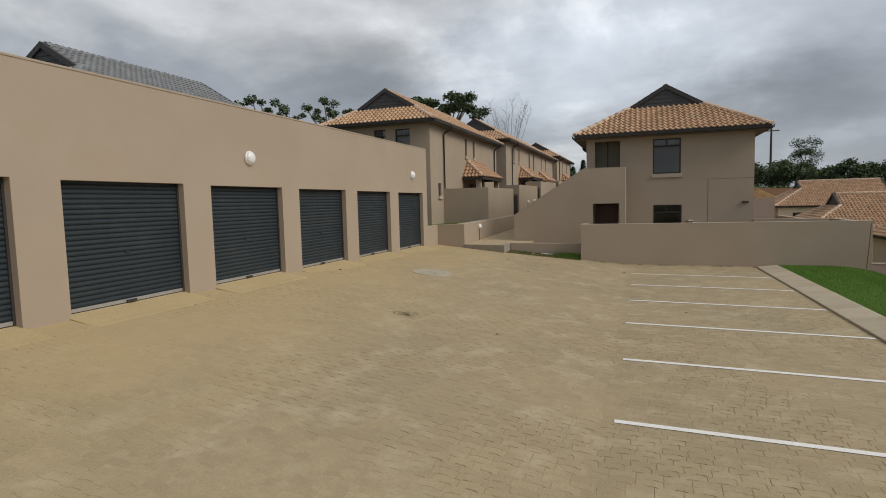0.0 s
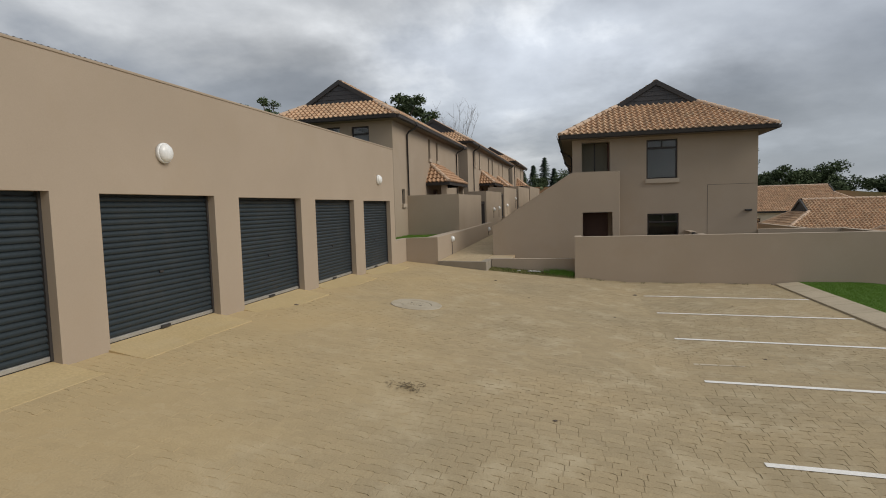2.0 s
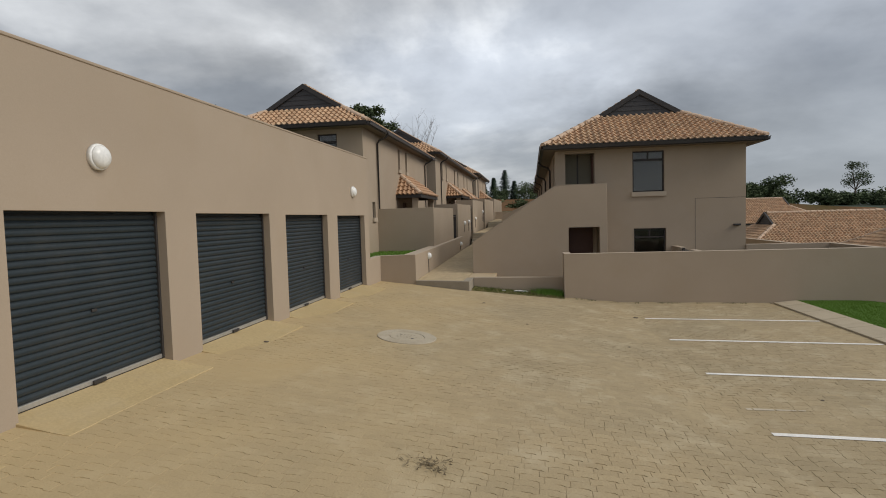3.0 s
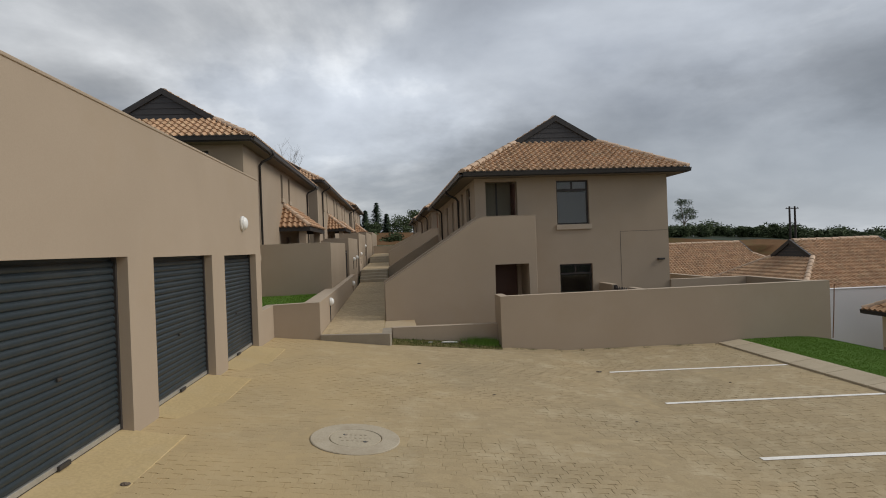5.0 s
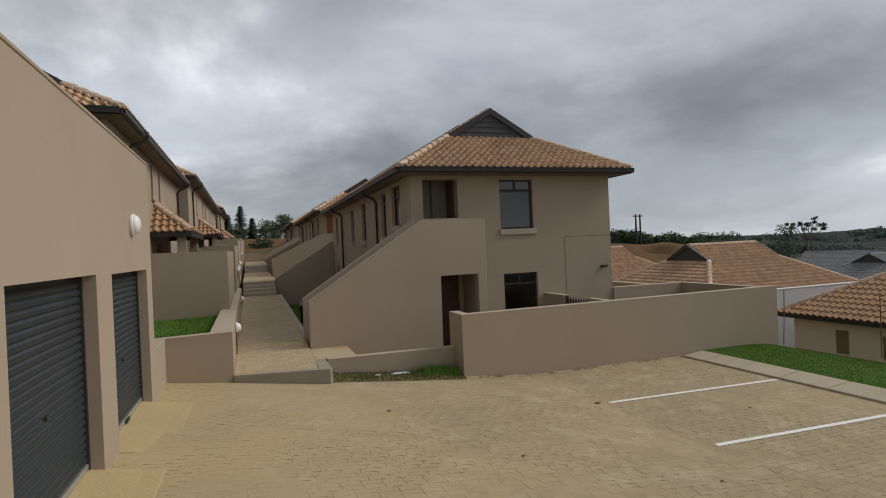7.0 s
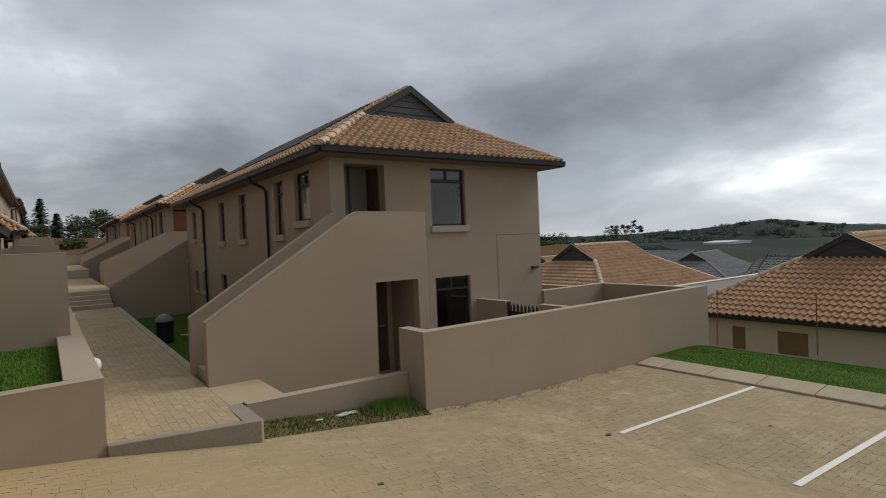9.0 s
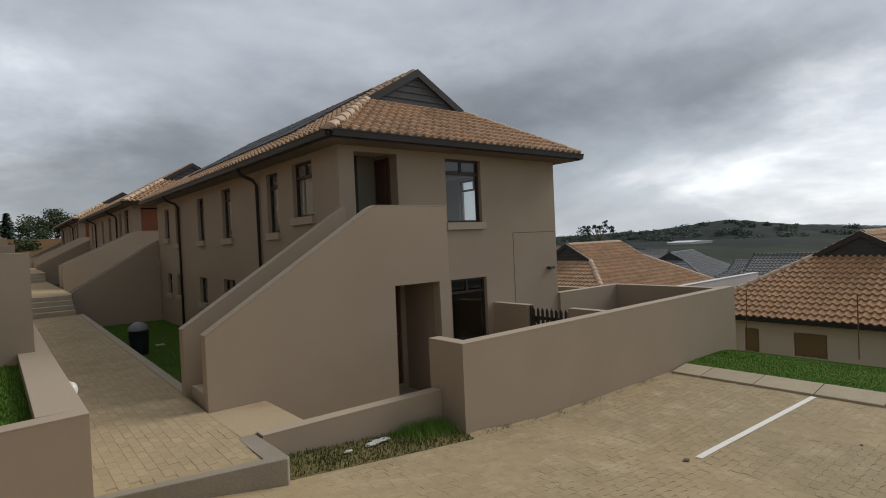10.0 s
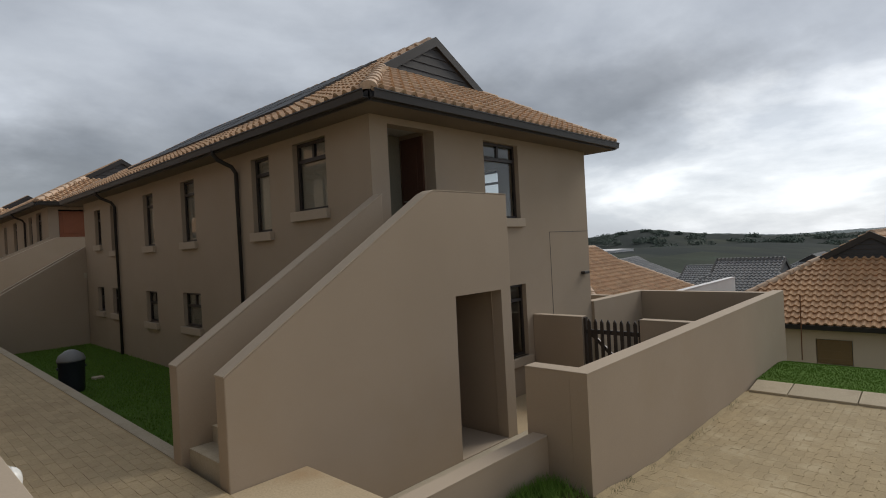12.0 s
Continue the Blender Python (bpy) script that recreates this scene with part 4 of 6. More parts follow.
for v in pave.data.vertices:
    # sand fills some joints to the brim and spills over a few pavers
    x, y = v.co.x, v.co.y
    fill = noise.noise(Vector((x * 0.55, y * 0.55, 1.5))) + 0.7 * noise.noise(Vector((x * 2.1, y * 2.1, 6.5))) + 0.5 * noise.noise(Vector((x * 6.5, y * 6.5, 2.5)))
    v.co.z += 0.0030 * max(-0.5, min(1.55, fill * 1.9 + 0.35 + 0.3 * max(0.0, min(1.0, (-4.5 - x) / 2.5))))

# ---------------------------------------------------------------- large things
garage_row()
for a, b in GDOORS:
    roller_door(a, b, lot_z(GX, (a + b) / 2) + 0.065)
flats(0, 0, True)
flats(19.2, 0.35, False, 0.47, 0.45)
flats(38.4, 0.7, False, 0.40, 0.4)
terrace_house(-14.0, -8.95, 23.9, 36.2, 1.0, 6.10, (28.6,), [(29.25, 0.38, 4.88, 5.83), (30.75, 0.38, 4.88, 5.83), (24.9, 0.4, 2.7, 3.3)])
terrace_house(-13.6, -8.75, 38.2, 60.6, 1.4, 6.62, (42.2, 50.5), [(40.6, 0.4, 5.3, 6.3), (42.4, 0.4, 5.3, 6.3), (46.5, 0.6, 5.0, 6.3), (48.5, 0.6, 5.0, 6.3), (52.6, 0.4, 5.3, 6.3), (55.0, 0.4, 5.3, 6.3)])
terrace_house(-13.6, -8.65, 62.6, 75.6, 1.9, 7.15, (66.0,), [(64.8, 0.4, 5.9, 6.9), (67.0, 0.4, 5.9, 6.9), (71, 0.5, 5.7, 6.9)])


def garden_wall(x0, x1, y0, y1, z0, z1, label, coping=True, name="garden_wall", z1b=None, along="x"):
    w = thing(name, label, "wall")
    if z1b is None:
        bm = box(x0, x1, y0, y1, z0, z1)
    elif along == "x":
        bm = prism([(x0, z0), (x1, z0), (x1, z1b), (x0, z1)], xz, y0, y1)
    else:
        bm = prism([(y0, z0), (y1, z0), (y1, z1b), (y0, z1)], yz, x0, x1)
    part("wall_body", bm, PLASTER, w)
    if coping:
        e = 0.003
        zz = z1 if z1b is None else z1b
        if along == "x":
            bm = prism([(x0 - e, z1), (x1 + e, zz), (x1 + e, zz + 0.014), (x0 - e, z1 + 0.014)], xz, y0 - e, y1 + e, 0.006)
        else:
            bm = prism([(y0 - e, z1), (y1 + e, zz), (y1 + e, zz + 0.014), (y0 - e, z1 + 0.014)], yz, x0 - e, x1 + e, 0.006)
        part("coping", bm, COPING, w, "smooth plastered coping")
    return w


# the enclosed yard in front of the flats
garden_wall(-2.04, 6.86, 21.06, 21.27, -0.4, 1.445, "long beige plastered yard wall at the head of the bays", name="yard_wall", z1b=1.485)
garden_wall(-2.04, -1.83, 21.272, 21.84, -0.3, 1.445, "short beige plastered return of the yard wall", name="yard_wall", along="y")
garden_wall(6.63, 6.84, 21.272, 24.20, -2.2, 1.445, "beige plastered yard wall on the outer side", name="yard_wall", along="y")
garden_wall(4.103, 6.84, 24.202, 24.42, -2.2, 1.445, "beige plastered wall from the flats to the yard's corner", name="yard_wall")
garden_wall(6.63, 6.84, 24.422, 33.0, -2.2, 1.30, "beige plastered boundary wall beside the flats", name="yard_wall", along="y")
garden_wall(1.76, 1.94, 23.22, 24.265, -0.3, 1.445, "beige plastered dividing wall next to a picket gate", name="yard_wall", along="y")
garden_wall(1.76, 1.94, 21.272, 22.14, -0.3, 1.445, "beige plastered dividing wall next to a picket gate", name="yard_wall", along="y")
garden_wall(-4.78, -2.043, 21.58, 21.77, -0.2, 0.72, "low beige plastered wall beside the sunken entrance", name="low_wall", z1b=0.70)
# planter by the garages and the terrace walls
garden_wall(-7.86, -6.54, 21.14, 21.36, -0.2, 1.47, "beige plastered front wall of a raised lawn", name="planter_wall", z1b=1.50)
garden_wall(-6.93, -6.54, 21.362, 25.58, 0.0, 1.50, "broad-topped beige plastered wall of a raised lawn", name="planter_wall", along="y", z1b=1.52)
garden_wall(-6.715, -6.54, 25.582, 33.6, 0.0, 1.52, "beige plastered plinth wall along the walkway", name="planter_wall", along="y", z1b=1.60)
garden_wall(-7.86, -7.655, 20.023, 21.137, -0.2, 1.47, "short beige plastered wall at the end of the garages", name="planter_wall", along="y")
H1 = "tall beige plastered garden wall of the terrace houses"
garden_wall(-8.945, -6.72, 25.60, 25.82, 0.8, 3.03, H1)
garden_wall(-6.94, -6.72, 25.822, 30.9, 0.8, 3.02, H1, along="y", z1b=3.05)
garden_wall(-8.90, -6.72, 30.9, 31.1, 0.8, 3.05, H1)
garden_wall(-7.8, -6.70, 32.6, 32.8, 0.8, 3.30, H1)
garden_wall(-6.92, -6.70, 32.802, 38.6, 0.8, 3.30, H1, along="y", z1b=3.34)
garden_wall(-8.70, -6.70, 38.602, 38.8, 0.8, 3.34, H1)
garden_wall(-7.8, -6.70, 40.2, 40.4, 1.2, 3.72, H1)
garden_wall(-6.92, -6.70, 40.402, 48.0, 1.2, 3.72, H1, along="y", z1b=3.78)
garden_wall(-7.8, -6.70, 49.6, 49.8, 1.4, 4.05, H1)
garden_wall(-6.92, -6.70, 49.802, 60.0, 1.4, 4.05, H1, along="y", z1b=4.1)
garden_wall(-7.4, -6.70, 61.5, 61.7, 1.6, 4.4, H1)
garden_wall(-6.92, -6.70, 61.702, 76.0, 1.6, 4.4, H1, along="y", z1b=4.5)

# ---------------------------------------------------------------- walkway
WX0, WX1 = -6.538, -4.98


def slab_strip(name, x0, x1, y0, y1, za, zb, depth, material, parent=None, label=""):
    bm = prism([(y0, za - depth), (y1, zb - depth), (y1, zb), (y0, za)], yz, x0, x1)
    return part(name, bm, material, parent, label)


walkway = tagged(slab_strip("walkway", WX0, WX1, 21.3, 37.4, walk_z(21.3) - 0.004, walk_z(37.4) - 0.004, 0.5, SAND), "gently rising paved walkway between the houses", "walkway", kind="structure")
wk = prism([(WX0, 21.20), (WX0, 21.08), (-4.84, 20.74), (-4.80, 20.78), (-4.80, 21.768), (-5.02, 21.768), (-5.02, 20.90)], lambda u, v, d: (u, v, d), 0.0, 0.712, 0.01)
tagged(part("walkway_kerb", wk, KERB_GREY), "raised grey concrete kerb at the foot of the walkway", "kerb", kind="structure")
wf_ = prism([(WX0, 21.202), (-5.022, 20.902), (-5.022, 21.298), (WX0, 21.298)], lambda u, v, d: (u, v, d), 0.1, 0.698)
tagged(part("walkway_foot", wf_, SAND), "sand bed at the foot of the paved walkway", "walkway", kind="structure")
tagged(part("entrance_slab", box(-4.978, -4.15, 21.772, 23.085, 0.2, 0.715, 0.01), SLABM), "sandy concrete slab at the foot of the stairs", "paving", kind="structure")
tagged(part("sunken_entrance", box(-4.148, 1.755, 21.772, 23.085, -0.4, 0.0), CONCRETE), "sunken concrete entrance court", "paving", kind="structure")
tagged(part("entrance_floor", box(-0.525, 1.755, 23.088, 24.262, -0.4, 0.0), SLABM), "sandy concrete floor before the ground-floor window", "paving", kind="structure")
tagged(part("lobby_floor", box(-1.77, -0.76, 23.09, 24.26, -0.4, 0.012), COPING), "pale tiled lobby floor under the stair landing", "floor", kind="structure")
tagged(slab_strip("walkway_edge", -4.978, -4.83, 24.27, 37.4, walk_z(24.3) + 0.005, walk_z(37.4) + 0.005, 0.7, CONCRETE), "narrow concrete edging of the walkway", "kerb", kind="structure")


def path_steps(y, z, n, rise):
    s = thing("walkway_steps", "short flight of concrete steps on the walkway", "steps")
    for i in range(n):
        part("step", box(WX0, -5.05, y + i * 0.34, y + n * 0.34, z + i * rise - 0.25, z + (i + 1) * rise, 0.008), CONCRETE, s, "plain concrete step")


path_steps(37.4, walk_z(37.4), 4, 0.155)
zz = walk_z(37.4) + 0.62
tagged(slab_strip("walkway", WX0, WX1, 38.76, 50.0, zz, zz + 0.1, 0.9, WALKP), "paved walkway above the steps", "walkway", kind="structure")
path_steps(50.0, zz + 0.1, 3, 0.155)
tagged(slab_strip("walkway", WX0, WX1, 51.02, 62.0, zz + 0.565, zz + 0.7, 0.9, WALKP), "paved walkway beyond the upper steps", "walkway", kind="structure")
rw = thing("retaining_wall", "plain beige plastered retaining wall closing the walkway", "wall")
part("wall_body", box(WX0 - 0.1, -3.2, 62.003, 62.22, 1.4, 3.02), PLASTER, rw)
part("coping", box(WX0 - 0.11, -3.19, 61.99, 62.24, 3.02, 3.05, 0.006), COPING, rw)

# ---------------------------------------------------------------- parking bays
for i, (y, xa, xb, drop) in enumerate([(18.58, -0.25, 3.62, 0.13), (16.24, -0.22, 3.62, 0.14), (13.80, -0.24, 3.64, 0.20), (11.30, -0.25, 3.66, 0.15), (8.78, -0.24, 3.68, 0.15), (6.36, -0.26, 3.70, 0.15), (3.92, -0.26, 3.70, 0.15), (1.5, -0.26, 3.70, 0.15)]):
    bm = bmesh.new()
    n = 24
    for k in range(n):
        x0_, x1_ = xa + (xb - xa) * k / n, xa + (xb - xa) * (k + 1) / n
        ya, yb = y - drop * k / n, y - drop * (k + 1) / n
        v = [bm.verts.new(q) for q in ((x0_, ya - 0.045, lot_z(x0_, ya) + 0.007), (x1_, yb - 0.045, lot_z(x1_, yb) + 0.007), (x1_, yb + 0.045, lot_z(x1_, yb) + 0.007), (x0_, ya + 0.045, lot_z(x0_, ya) + 0.007))]
        bm.faces.new(v)
    bmesh.ops.remove_doubles(bm, verts=bm.verts, dist=0.0005)
    tagged(part("bay_line", bm, LINEP), "worn white painted parking bay line", "road marking", "parking bay lines", kind="structure")

FAINT = surface("worn_paint", (0.56, 0.49, 0.38), (0.44, 0.36, 0.24), 0.85, scale=9, fine=40, bump=0.3)
bm = bmesh.new()
for k in range(8):
    x0_, x1_ = -0.23 + 0.09 * k, -0.16 + 0.09 * k + 0.02 * (k % 3)
    h_ = 0.04 - 0.0035 * k
    bm.faces.new([bm.verts.new((x, y, lot_z(x, y) + 0.006)) for x, y in ((x0_, 12.15 - h_), (x1_, 12.15 - h_), (x1_, 12.15 + h_), (x0_, 12.15 + h_))])
tagged(part("bay_line", bm, FAINT), "short faded remnant of an older bay line", "road marking", kind="structure")

# ---------------------------------------------------------------- yard details


def kerb_run():
    """Sloping concrete kerb units between the bays and the lawn."""
    y, i = 21.39, 0
    while y > -6:
        n = 0.98
        if y > 21.05:
            n = 0.60
            y = 21.03
        x0, x1 = 3.67 + 0.003 * i, 4.28 + 0.003 * i
        k = thing("kerb_unit", "sandy concrete kerb slab sloping up to the lawn", "kerb", "kerb slabs by the lawn", at=((x0 + x1) / 2, y - n / 2, 0))
        w = (x1 - x0) / 2
        bm = prism([(-w, -0.10), (w, -0.10), (w, 0.062), (w - 0.06, 0.066), (-w, 0.006)], xz, -n / 2 + 0.008, n / 2 - 0.008, 0.008)
        part("slab", bm, KERBM, k)
        y -= n
        i += 1


kerb_run()


def lawn_patch(name, label, x0, x1, y0, y1, zf, density, height, material=GRASS, blades=BLADE):
    """A lawn: its soil, and blades on it as one thing of many."""
    n, m = 10, 16
    vs = [(x0 + (x1 - x0) * i / n, y0 + (y1 - y0) * j / m) for j in range(m + 1) for i in range(n + 1)]
    vs = [(x, y, zf(x, y) + 0.01 * noise.noise(Vector((x * 2, y * 2, 0)))) for x, y in vs]
    fs = [(j * (n + 1) + i, j * (n + 1) + i + 1, (j + 1) * (n + 1) + i + 1, (j + 1) * (n + 1) + i) for j in range(m) for i in range(n)]
    ob = tagged(raw(name, vs, fs, material, smooth=True), label, "lawn", kind="structure")
    bv, bf = [], []
    for _ in range(int((x1 - x0) * (y1 - y0) * density)):
        x, y = random.uniform(x0, x1), random.uniform(y0, y1)
        z = zf(x, y) - 0.005
        a = random.uniform(0, math.pi)
        h = height * random.uniform(0.5, 1.25)
        w = random.uniform(0.006, 0.012)
        dx, dy = math.cos(a) * w, math.sin(a) * w
        lx, ly = random.uniform(-0.4, 0.4) * h, random.uniform(-0.4, 0.4) * h
        k = len(bv)
        bv += [(x - dx, y - dy, z), (x + dx, y + dy, z), (x + lx, y + ly, z + h)]
        bf.append((k, k + 1, k + 2))
    g = raw("grass_blades", bv, bf, blades, ob)
    g["kind"] = "stuff"
    return ob


def strip_z(x, y):
    return 0.055 - (0.09 * (x - 5.6) ** 2 if x > 5.6 else 0)


lawn_patch("lawn_strip", "bright green mown lawn strip beside the parking kerb", 4.27, 6.80, -6.0, 21.05, strip_z, 2400, 0.022)
lawn_patch("lawn_planter", "small raised green lawn inside a plastered wall", -7.855, -6.925, 21.37, 25.59, lambda x, y: 1.36, 1500, 0.05)
lawn_patch("lawn_planter", "raised green lawn in front of the terrace wall", -13.0, -7.865, 20.2, 25.59, lambda x, y: 1.36, 300, 0.05)
lawn_patch("lawn_flats", "shaded green lawn between the walkway and the flats", -4.825, -2.12, 24.28, 38.69, lambda x, y: 0.22 + 0.008 * (y - 24), 900, 0.04)
lawn_patch("verge", "dry grassy verge with bare soil beside the low wall", -4.79, -2.05, 20.86, 21.575, lambda x, y: lot_z(x, y) + 0.004 + 0.05 * (y - 20.86), 1250, 0.05, DRYG, BLADE_DRY)

tuft_v, tuft_f = [], []
for _ in range(1500):
    x, y = random.gauss(-2.35, 0.28), 21.56 - abs(random.gauss(0, 0.18))
    if x > -2.06 or y < 20.95:
        continue
    z, h, a = lot_z(x, y) + 0.03, random.uniform(0.06, 0.20), random.uniform(0, 6.28)
    k = len(tuft_v)
    tuft_v += [(x - 0.006, y, z), (x + 0.006, y, z), (x + math.cos(a) * h * 0.5, y + math.sin(a) * h * 0.5, z + h)]
    tuft_f.append((k, k + 1, k + 2))
tagged(raw("grass_tufts", tuft_v, tuft_f, BLADE), "tall dark green grass tufts in the wall corner", "grass", kind="stuff")

# weeds, sand and crumbs gathered at the foot of the yard wall
wb_v, wb_f = [], []
for _ in range(900):
    x = random.uniform(-2.0, 3.6)
    if noise.noise(Vector((x * 1.7, 0, 4))) < -0.05:
        continue
    y = 21.055 - abs(random.gauss(0, 0.05))
    z, h, a = lot_z(x, y), random.uniform(0.015, 0.06), random.uniform(0, 6.28)
    k = len(wb_v)
    wb_v += [(x - 0.005, y, z), (x + 0.005, y, z), (x + math.cos(a) * h * 0.6, y + math.sin(a) * h * 0.4, z + h)]
    wb_f.append((k, k + 1, k + 2))
tagged(raw("weeds", wb_v, wb_f, surface("wall_weed", (0.11, 0.125, 0.05), (0.17, 0.14, 0.075), 0.85, scale=3, fine=20, bump=0.0, island=0.3)), "small weeds and dry stems along the foot of the yard wall", "weeds", kind="stuff")
sand_pts = [(-2.02 + 5.6 * i / 40) for i in range(41)]
sv, sf = [], []
for i, x in enumerate(sand_pts):
    w = 0.03 + 0.08 * max(0.0, 0.5 + noise.noise(Vector((x * 1.3, 7, 0))))
    hh = 0.012 + 0.02 * max(0.0, 0.5 + noise.noise(Vector((x * 2.1, 3, 0))))
    sv += [(x, 21.058, lot_z(x, 21.058) + hh), (x, 21.058 - w * 0.5, lot_z(x, 21.058 - w * 0.5) + hh * 0.7), (x, 21.058 - w, lot_z(x, 21.058 - w) - 0.004)]
    if i:
        k = 3 * i
        sf += [(k - 3, k - 2, k + 1, k), (k - 2, k - 1, k + 2, k + 1)]
tagged(raw("sand_drift", sv, sf, SAND, smooth=True), "thin drift of sand along the foot of the yard wall", "sand", kind="stuff")

# sandy aprons before the garage doors
for a, b in GDOORS:
    za, zo = lot_z(GX, (a + b) / 2) + 0.06, lot_z(GX + 0.55, (a + b) / 2) + 0.012
    dr = -0.012 * 2.2 if a > 8 else 0
    ap = prism([(GX - 0.17, za - 0.2), (GX + 0.55, zo - 0.2), (GX + 0.55, zo - 0.008), (GX + 0.36, zo + 0.014), (GX - 0.17, za)], xz, a - 0.03, b + 0.03, 0.006)
    tagged(part("apron", ap, APRON), "sand-dusted concrete apron at a garage door", "paving", "aprons at the garage doors", kind="structure")

# manhole: a concrete collar with a stamped round lid
mh = thing("manhole", "round concrete manhole with stamped lid set into the pavers", "manhole", at=(-5.21, 14.0, lot_z(-5.21, 14.0)))
tilt = Matrix.Rotation(math.atan(0.11), 4, "Y")
part("collar", lathe([(0.53, -0.05), (0.53, 0.012), (0.52, 0.018), (0.318, 0.018), (0.312, 0.010), (0.308, -0.01)], 48, tilt), CONCRETE, mh, "pale concrete collar", False)
lid = part("lid", lathe([(0.303, -0.03), (0.303, 0.012), (0.298, 0.016), (0.0, 0.017)], 48, tilt), IRON, mh, "stamped concrete lid")
for px, py in ((-0.13, 0.10), (0.12, -0.12)):
    part("lifting_hole", lathe([(0.028, 0.0165), (0.022, 0.0195), (0.001, 0.0195)], 12, tilt @ Matrix.Translation((px, py, 0))), DARK, lid, "dark lifting hole")
for row, n in ((0.11, 5), (0.0, 7), (-0.09, 6)):
    for i in range(n):
        bm = bmesh.new()
        c = (i - (n - 1) / 2) * 0.058
        add_box(bm, c - 0.016, c + 0.012, row - 0.024, row + 0.022, 0.016, 0.021, tilt)
        part("raised_mark", bm, CONCRETE, lid)

# wall lights
for y, z in ((1.22, 3.41), (9.89, 3.395), (18.58, 3.375)):
    bulkhead(GX, y, z, (1, 0, 0), "round white bulkhead light on the garage wall")
for y, z, zp in ((23.28, 1.32, 0.74), (32.1, 1.28, 0.96), (35.2, 2.3, 1.8), (37.4, 2.35, 1.8), (41.5, 2.5, 1.9), (47.0, 3.0, 2.3)):
    fx = -6.538 if y < 33 else -6.698
    lamp = bulkhead(fx, y, z, (1, 0, 0), "round white bulkhead light on the low walkway wall", r=0.115, group="walkway lights")
    part("conduit", tube([(0.012, 0, -0.10), (0.012, 0, zp - z)], 0.011, 6), DARK, lamp, "dark conduit below the lamp")

# picket gate in the dividing wall
gate = thing("picket_gate", "dark brown timber picket gate between two plastered walls", "gate", at=(1.85, 22.68, 0.0))
for i in range(8):
    y = -0.43 + i * 0.123
    part("picket", prism([(y - 0.03, 0.10), (y + 0.03, 0.10), (y + 0.03, 1.36), (y, 1.42), (y - 0.03, 1.36)], yz, -0.035, -0.012), FRAME, gate)
for z in (0.30, 1.15):
    part("rail", box(-0.012, 0.025, -0.50, 0.50, z, z + 0.075), FRAME, gate)
part("brace", prism([(-0.46, 0.38), (-0.37, 0.38), (0.46, 1.15), (0.37, 1.15)], yz, -0.010, 0.022), FRAME, gate)
for y in (-0.525, 0.50):
    part("post", box(-0.04, 0.04, y - 0.008, y + 0.03, 0.0, 1.44), FRAME, gate)

# barred gates in the terrace walls
for y0, y1, z0, z1 in ((31.12, 32.58, 1.0, 2.75), (38.82, 40.18, 1.7, 3.3), (48.02, 49.58, 2.2, 3.8)):
    gt = thing("barred_gate", "dark steel barred garden gate in the terrace wall", "gate", "garden gates along the walkway", at=(-6.80, y0, z0))
    w, h = y1 - y0, z1 - z0
    for i in range(11):
        y = 0.05 + (w - 0.1) * i / 10
        part("bar", tube([(0, y, 0.0), (0, y, h)], 0.014, 6), DARK, gt)
    for z in (0.08, h - 0.08):
        part("rail", box(-0.02, 0.02, 0.0, w, z - 0.025, z + 0.025), DARK, gt)

# rubbish bin on the lawn's edge
bn = thing("litter_bin", "black plastic drum bin with grey domed lid on the lawn", "bin", at=(-4.25, 31.55, 0.285))
bn.scale = (0.78, 0.78, 0.80)
part("drum", lathe([(0.27, 0.0), (0.28, 0.03), (0.30, 0.45), (0.305, 0.75), (0.32, 0.77), (0.32, 0.80), (0.30, 0.81)], 28), BINM, bn, "black drum body", True)
part("lid", lathe([(0.325, 0.80), (0.33, 0.83), (0.28, 0.95), (0.14, 1.05), (0.06, 1.08), (0.0, 1.085)], 28), surface("bin_lid", (0.24, 0.25, 0.26), (0.2, 0.21, 0.22), 0.5), bn, "grey domed lid", True)
for s in (-1, 1):
    part("side_grip", box(s * 0.31 - 0.02, s * 0.31 + 0.02, -0.06, 0.06, 0.60, 0.66, 0.008), BINM, bn)

# crumpled litter on the verge, leaf scraps on the paving
def scrap(name, label, cat, x, y, z, r, material, seed):
    rnd = random.Random(seed)
    bm = bmesh.new()
    bmesh.ops.create_icosphere(bm, subdivisions=2, radius=r)
    for v in bm.verts:
        k = 1 + 0.75 * (rnd.random() - 0.5)
        v.co = Vector((v.co.x * k * 1.5, v.co.y * k, abs(v.co.z) * k * 0.55))
    ob = part(name, bm, material)
    ob.location = (x, y, z)
    return tagged(ob, label, cat)


for i, (x, y, r) in enumerate([(-3.36, 21.36, 0.060), (-3.22, 21.40, 0.055), (-3.48, 21.32, 0.05), (-3.84, 21.25, 0.035)]):
    scrap("litter", "crumpled pale plastic litter on the verge", "litter", x, y, lot_z(x, y) + 0.04, r, PLASTICW, i)
for i, (x, y, r) in enumerate([(-0.46, 18.64, 0.05), (-4.23, 18.69, 0.035), (-7.15, 12.54, 0.04), (-2.2, 9.0, 0.025), (-1.2, 15.2, 0.022), (-3.1, 16.4, 0.025), (0.9, 12.6, 0.022), (1.6, 17.3, 0.025)]):
    scrap("dead_leaf", "small brown dead leaf on the paving", "leaf", x, y, lot_z(x, y) + 0.006, r * 0.7, BARK, 50 + i)
wv, wf = [], []
